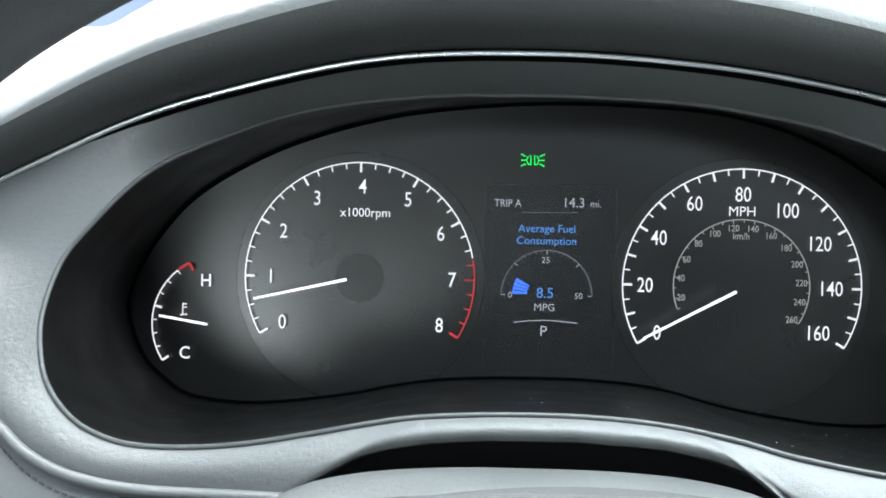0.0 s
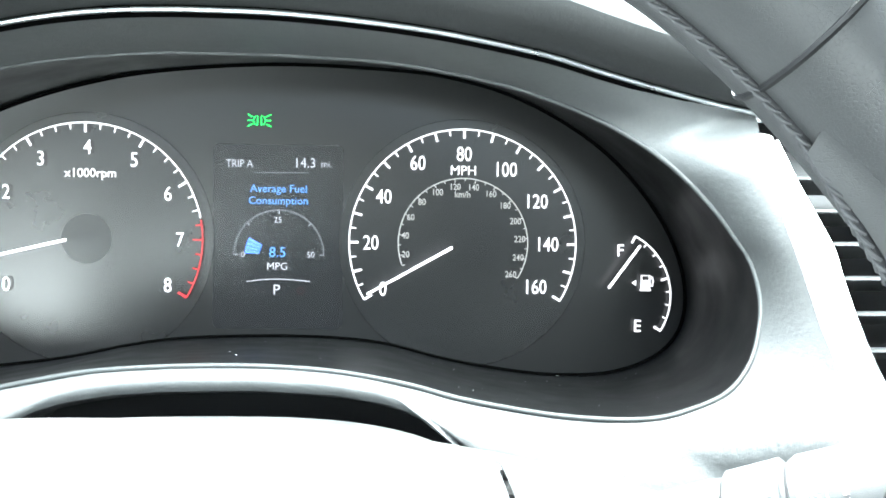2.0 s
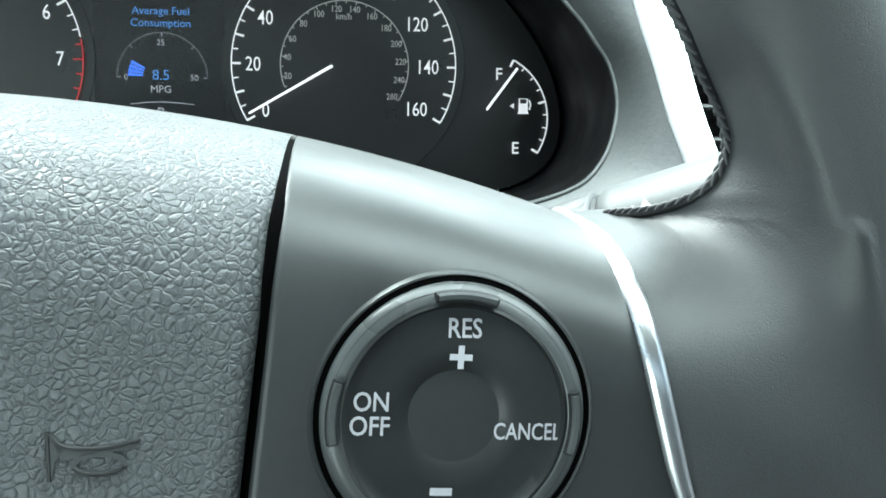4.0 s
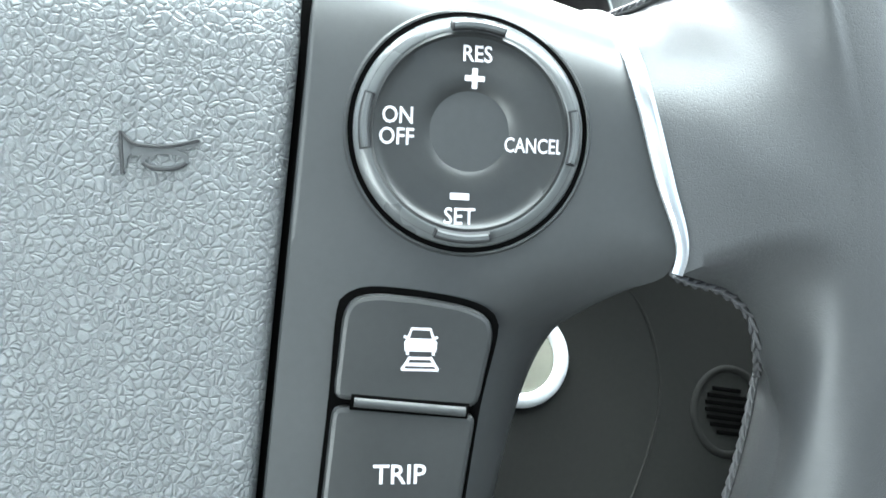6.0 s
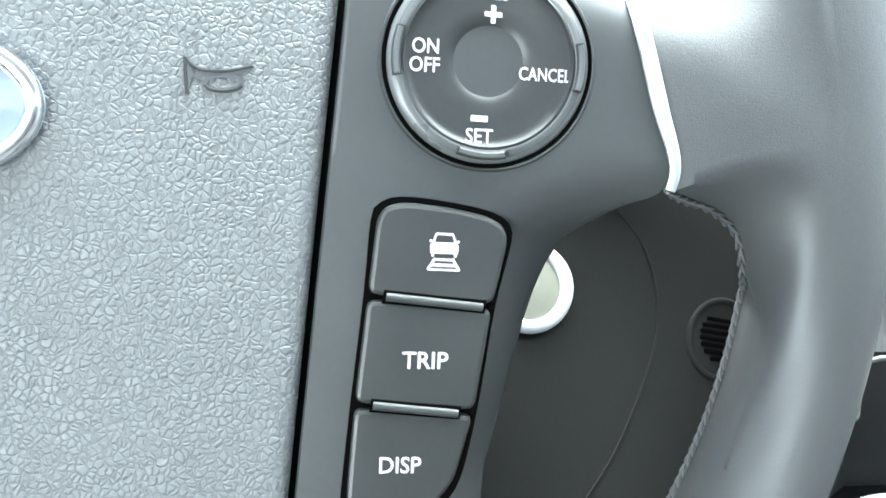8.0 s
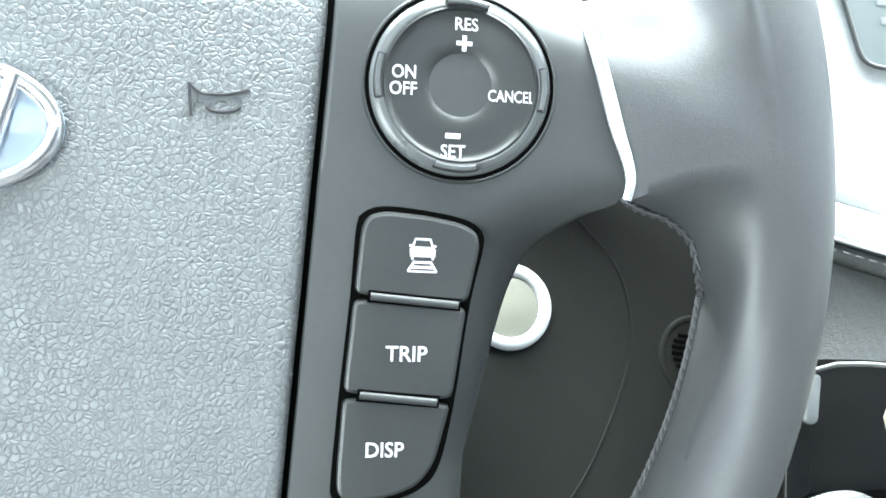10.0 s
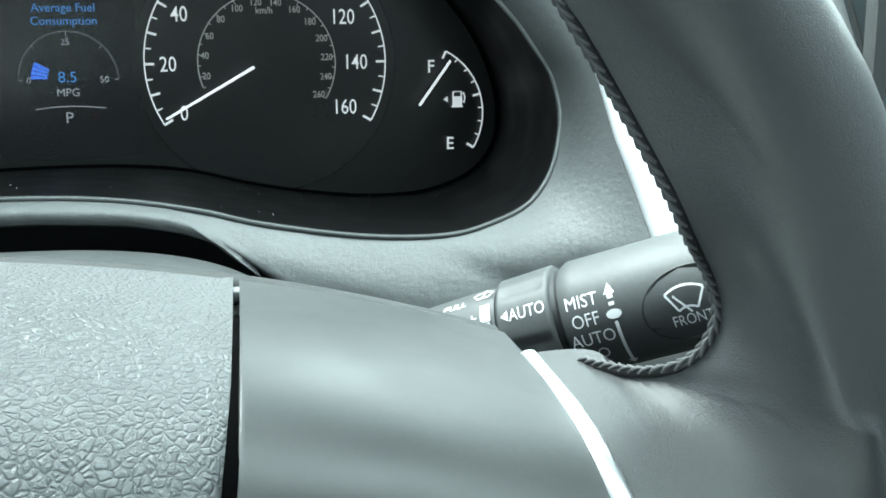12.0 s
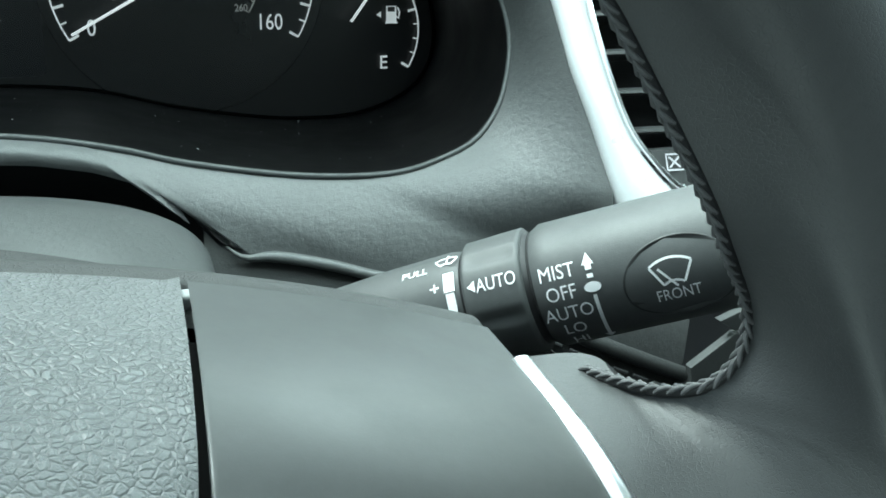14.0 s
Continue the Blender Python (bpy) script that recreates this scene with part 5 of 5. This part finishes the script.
def stack_drop(x):
    """The ledges fall away from the wheel and level out."""
    return -0.31 * (min(x, 0.255) - 0.2046) - 0.08 * max(0.0, x - 0.255)


STACK_X = np.linspace(0.188, 0.50, 40)
rows = [[(x, stack_y(z) + 0.002, z) for x in STACK_X] for z in np.linspace(1.035, 0.9178, 12)]
rows += [[(x, stack_y(0.9178 + stack_drop(x)) + 0.002, 0.9178 + stack_drop(x)) for x in STACK_X]]
part("surround", shell(loft(rows), -0.004), SUNLIT_LEDGE, stack, "soft pale grey panel round the screen")
for z0, z1, proud, mat, label in ((0.9182, 0.9104, 0.0004, SUNLIT_LEDGE, "rounded pale ledge"), (0.9101, 0.9005, 0.0010, SUNLIT_LEDGE, "rounded pale ledge"), (0.9002, 0.8986, 0.0026, SUNLIT_LEDGE, "bright narrow edge"), (0.8984, 0.8926, 0.0010, DARK_VINYL, "dark stitched band")):
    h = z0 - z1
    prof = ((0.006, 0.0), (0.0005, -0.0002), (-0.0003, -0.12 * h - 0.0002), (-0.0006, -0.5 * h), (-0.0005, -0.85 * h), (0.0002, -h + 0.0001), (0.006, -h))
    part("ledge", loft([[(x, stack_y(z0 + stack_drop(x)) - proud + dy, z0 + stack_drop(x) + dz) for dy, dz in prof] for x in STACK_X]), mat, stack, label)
seam = [Vector((x, stack_y(0.8962 + stack_drop(x)) - 0.0021, 0.8962 + stack_drop(x))) for x in np.linspace(0.190, 0.30, 60)]
for a, b in zip(seam[:-1:2], seam[1::2]):
    part("stitch", tube([a, b], 0.0003, 5), THREAD, stack)
rows = []
for k in range(9):
    rows.append([(x, stack_y(0.8924) + 0.0015 - 0.0055 * (k / 8) ** 2, (0.8924 + stack_drop(x)) * (1 - k / 8) + (0.8686 - 0.10 * max(0.0, x - 0.2008)) * k / 8) for x in STACK_X])
part("lower_panel", shell(loft(rows), -0.004), DARK_VINYL, stack, "plain grey lower panel")
line = [(x, stack_y(0.868) - 0.0012, 0.8681 - 0.10 * max(0.0, x - 0.2008) - 3.0 * max(0.0, 0.198 - x) ** 1.6) for x in STACK_X[:20]]
part("silver_line", tube(line, 0.0007, 8), RING, stack, "thin silver line under the panel")
part("side_strip", prism(rounded(0.0040, 0.0125, 0.0016, (0.1884, 0.8592)), lambda u, v, w=0: (u + 0.22 * (v - 0.8592), stack_y(v) + 0.002 - w, v), 0.003, 0.0006), RING, stack, "pale strip beside the recess")
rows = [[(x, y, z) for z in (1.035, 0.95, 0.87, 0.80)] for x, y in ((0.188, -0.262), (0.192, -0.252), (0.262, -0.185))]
part("side_panel", loft(rows), DARK_VINYL, stack, "dark side of the centre stack")
rows = [[(x, y, z) for x in (0.198, 0.50)] for y, z in ((-0.262, 0.868), (-0.240, 0.866), (-0.238, 0.822), (-0.30, 0.820), (-0.60, 0.800))]
part("recess", loft(rows), BLACK, stack, "black recess over the console", smooth=False)
part("console_trim", tube(spline([(0.174, -0.290, 0.827), (0.1820, -0.287, 0.8330), (0.1936, -0.286, 0.8350), (0.2030, -0.287, 0.8300), (0.209, -0.290, 0.823)], 24), 0.0026, 10), RING, stack, "curved grey console trim")
navigation = thing("navigation_screen", "dark teal navigation screen with lines of writing in the centre stack", "screen", (0.30, -0.245, 0.95))
glass = spline([(0.1990, 1.0290), (0.2033, 1.0093), (0.2064, 0.9959), (0.2094, 0.9826), (0.2114, 0.9727), (0.2128, 0.9650), (0.2141, 0.9570), (0.2150, 0.9525), (0.2168, 0.9499), (0.2205, 0.9486), (0.2260, 0.9482)], 50)
glass = [tuple(p) for p in glass] + [(0.42, 0.9450), (0.42, 1.0290)]
screen = part("display_panel", prism(glass, lambda u, v, w=0: (u, stack_y(v) + 0.001 - w, v), 0.0022, 0.0005), SCREEN_LIT, navigation, "dark teal glowing panel", smooth=False)
part("screen_rim", tube([(x, stack_y(z) - 0.0010, z) for x, z in glass[:51]], 0.0007, 8), SATIN, navigation, "slim rim of the screen")
for z, a, b in ((0.9860, 0.2200, 0.2420), (0.9797, 0.2206, 0.2460), (0.9740, 0.2212, 0.2440), (0.9681, 0.2218, 0.2420), (0.9624, 0.2223, 0.2400)):
    strokes("writing_bar", [[(a, z), (b, z)]], 0.0022, lambda u, v: (u, stack_y(v) - 0.0016, v), SCREEN_TEXT, screen)
knob = thing("gear_knob", "small pale ivory knob with chrome collar on the console", "gear lever", (0.218, -0.285, 0.82))
rows = []
for r, z in ((0.006, 0.822), (0.0062, 0.838), (0.0080, 0.8430), (0.0112, 0.8490), (0.0124, 0.8545), (0.0112, 0.8590), (0.0070, 0.8616), (0.0008, 0.8622)):
    rows.append([(0.2172 + r * math.cos(t), -0.285 + r * math.sin(t), z) for t in np.linspace(0, 2 * math.pi, 28, endpoint=False)])
part("grip", loft(rows, True), CREAM, knob, "pale rounded grip")
part("collar", tube([(0.2172 + 0.0085 * math.cos(t), -0.285 + 0.0085 * math.sin(t), 0.840) for t in np.linspace(0, 2 * math.pi, 32, endpoint=False)], 0.0016, 8, True), CHROME, knob)

# ---- dust ----
random.seed(5)
bm = bmesh.new()
low_lip = [p for p in lip2d if p[1] < 0.97 and -0.02 < p[0] < 0.15]
for k in range(46):
    p = random.choice(low_lip)
    t = random.uniform(0.2, 0.85)
    c = Vector((p[0] + random.uniform(-0.001, 0.001), t * fascia_y(p[1]), p[1] + 0.0004))
    r = random.uniform(0.00012, 0.0003)
    bmesh.ops.create_icosphere(bm, subdivisions=1, radius=r, matrix=Matrix.Translation(c) @ Matrix.Diagonal((random.uniform(0.6, 1.6), 1, 0.5, 1)))
tagged(part("dust_specks", bm, PRINT_DIM, smooth=False), "pale dust specks on the dark dial surround", "dust", kind="stuff")

# ---- unseen cabin shell with its windows, added to shape the light ----
def slab(name, x0, x1, y0, y1, z0, z1, mat, label, category):
    ob = part(name, block(x0, x1, y0, y1, z0, z1, 0.004), mat)
    return tagged(ob, label, category, kind="structure")


slab("floor", -0.46, 1.2, -1.9, 0.6, 0.35, 0.40, CARPET, "dark grey carpeted car floor", "floor")
# left side split into two, an opening added for the low lamp
slab("wall_left_front", -0.46, -0.42, -0.70, 0.6, 0.40, 1.02, TRIMCARD, "dark grey footwell side ahead of the added left opening", "wall")
slab("wall_left_rear", -0.46, -0.42, -1.9, -1.50, 0.40, 1.02, TRIMCARD, "dark grey side panel behind the added left opening", "wall")
slab("door_2", 1.16, 1.20, -1.9, 0.6, 0.40, 1.02, TRIMCARD, "dark grey passenger door card under the side window", "car door")
slab("wall_rear", -0.42, 1.16, -1.9, -1.86, 0.40, 1.05, TRIMCARD, "dark grey rear bulkhead under the rear window", "wall")
slab("bulkhead", -0.42, 1.16, 0.52, 0.56, 0.40, 1.02, TRIMCARD, "dark bulkhead under the windscreen", "wall")
# roof slabs leave an added opening for the overhead lamp
slab("roof_front", -0.42, 1.16, 0.05, 0.10, 1.40, 1.43, HEADLINER, "light grey headliner over the windscreen", "ceiling")
slab("roof_rear", -0.42, 1.16, -1.9, -0.62, 1.40, 1.43, HEADLINER, "light grey rear headliner", "ceiling")
slab("roof_left", -0.42, -0.22, -0.615, -0.025, 1.40, 1.43, HEADLINER, "light grey headliner beside the added roof opening", "ceiling")
slab("roof_right", 0.90, 1.16, -0.615, -0.025, 1.40, 1.43, HEADLINER, "light grey headliner beside the added roof opening", "ceiling")
for k, x in enumerate((-0.44, 1.18)):
    bm = tube([(x, 0.52, 1.02), (x, 0.05, 1.41)], 0.03, 10)
    tagged(part("pillar", bm, HEADLINER), "light grey windscreen pillar", "pillar", "roof pillars", "structure")
    bm = tube([(x, -0.95, 1.02), (x, -0.95, 1.41)], 0.045, 10)
    tagged(part("pillar", bm, HEADLINER), "light grey middle pillar", "pillar", "roof pillars", "structure")
    bm = tube([(x, -1.86, 1.02), (x, -1.86, 1.41)], 0.06, 10)
    tagged(part("pillar", bm, HEADLINER), "light grey rear pillar", "pillar", "roof pillars", "structure")
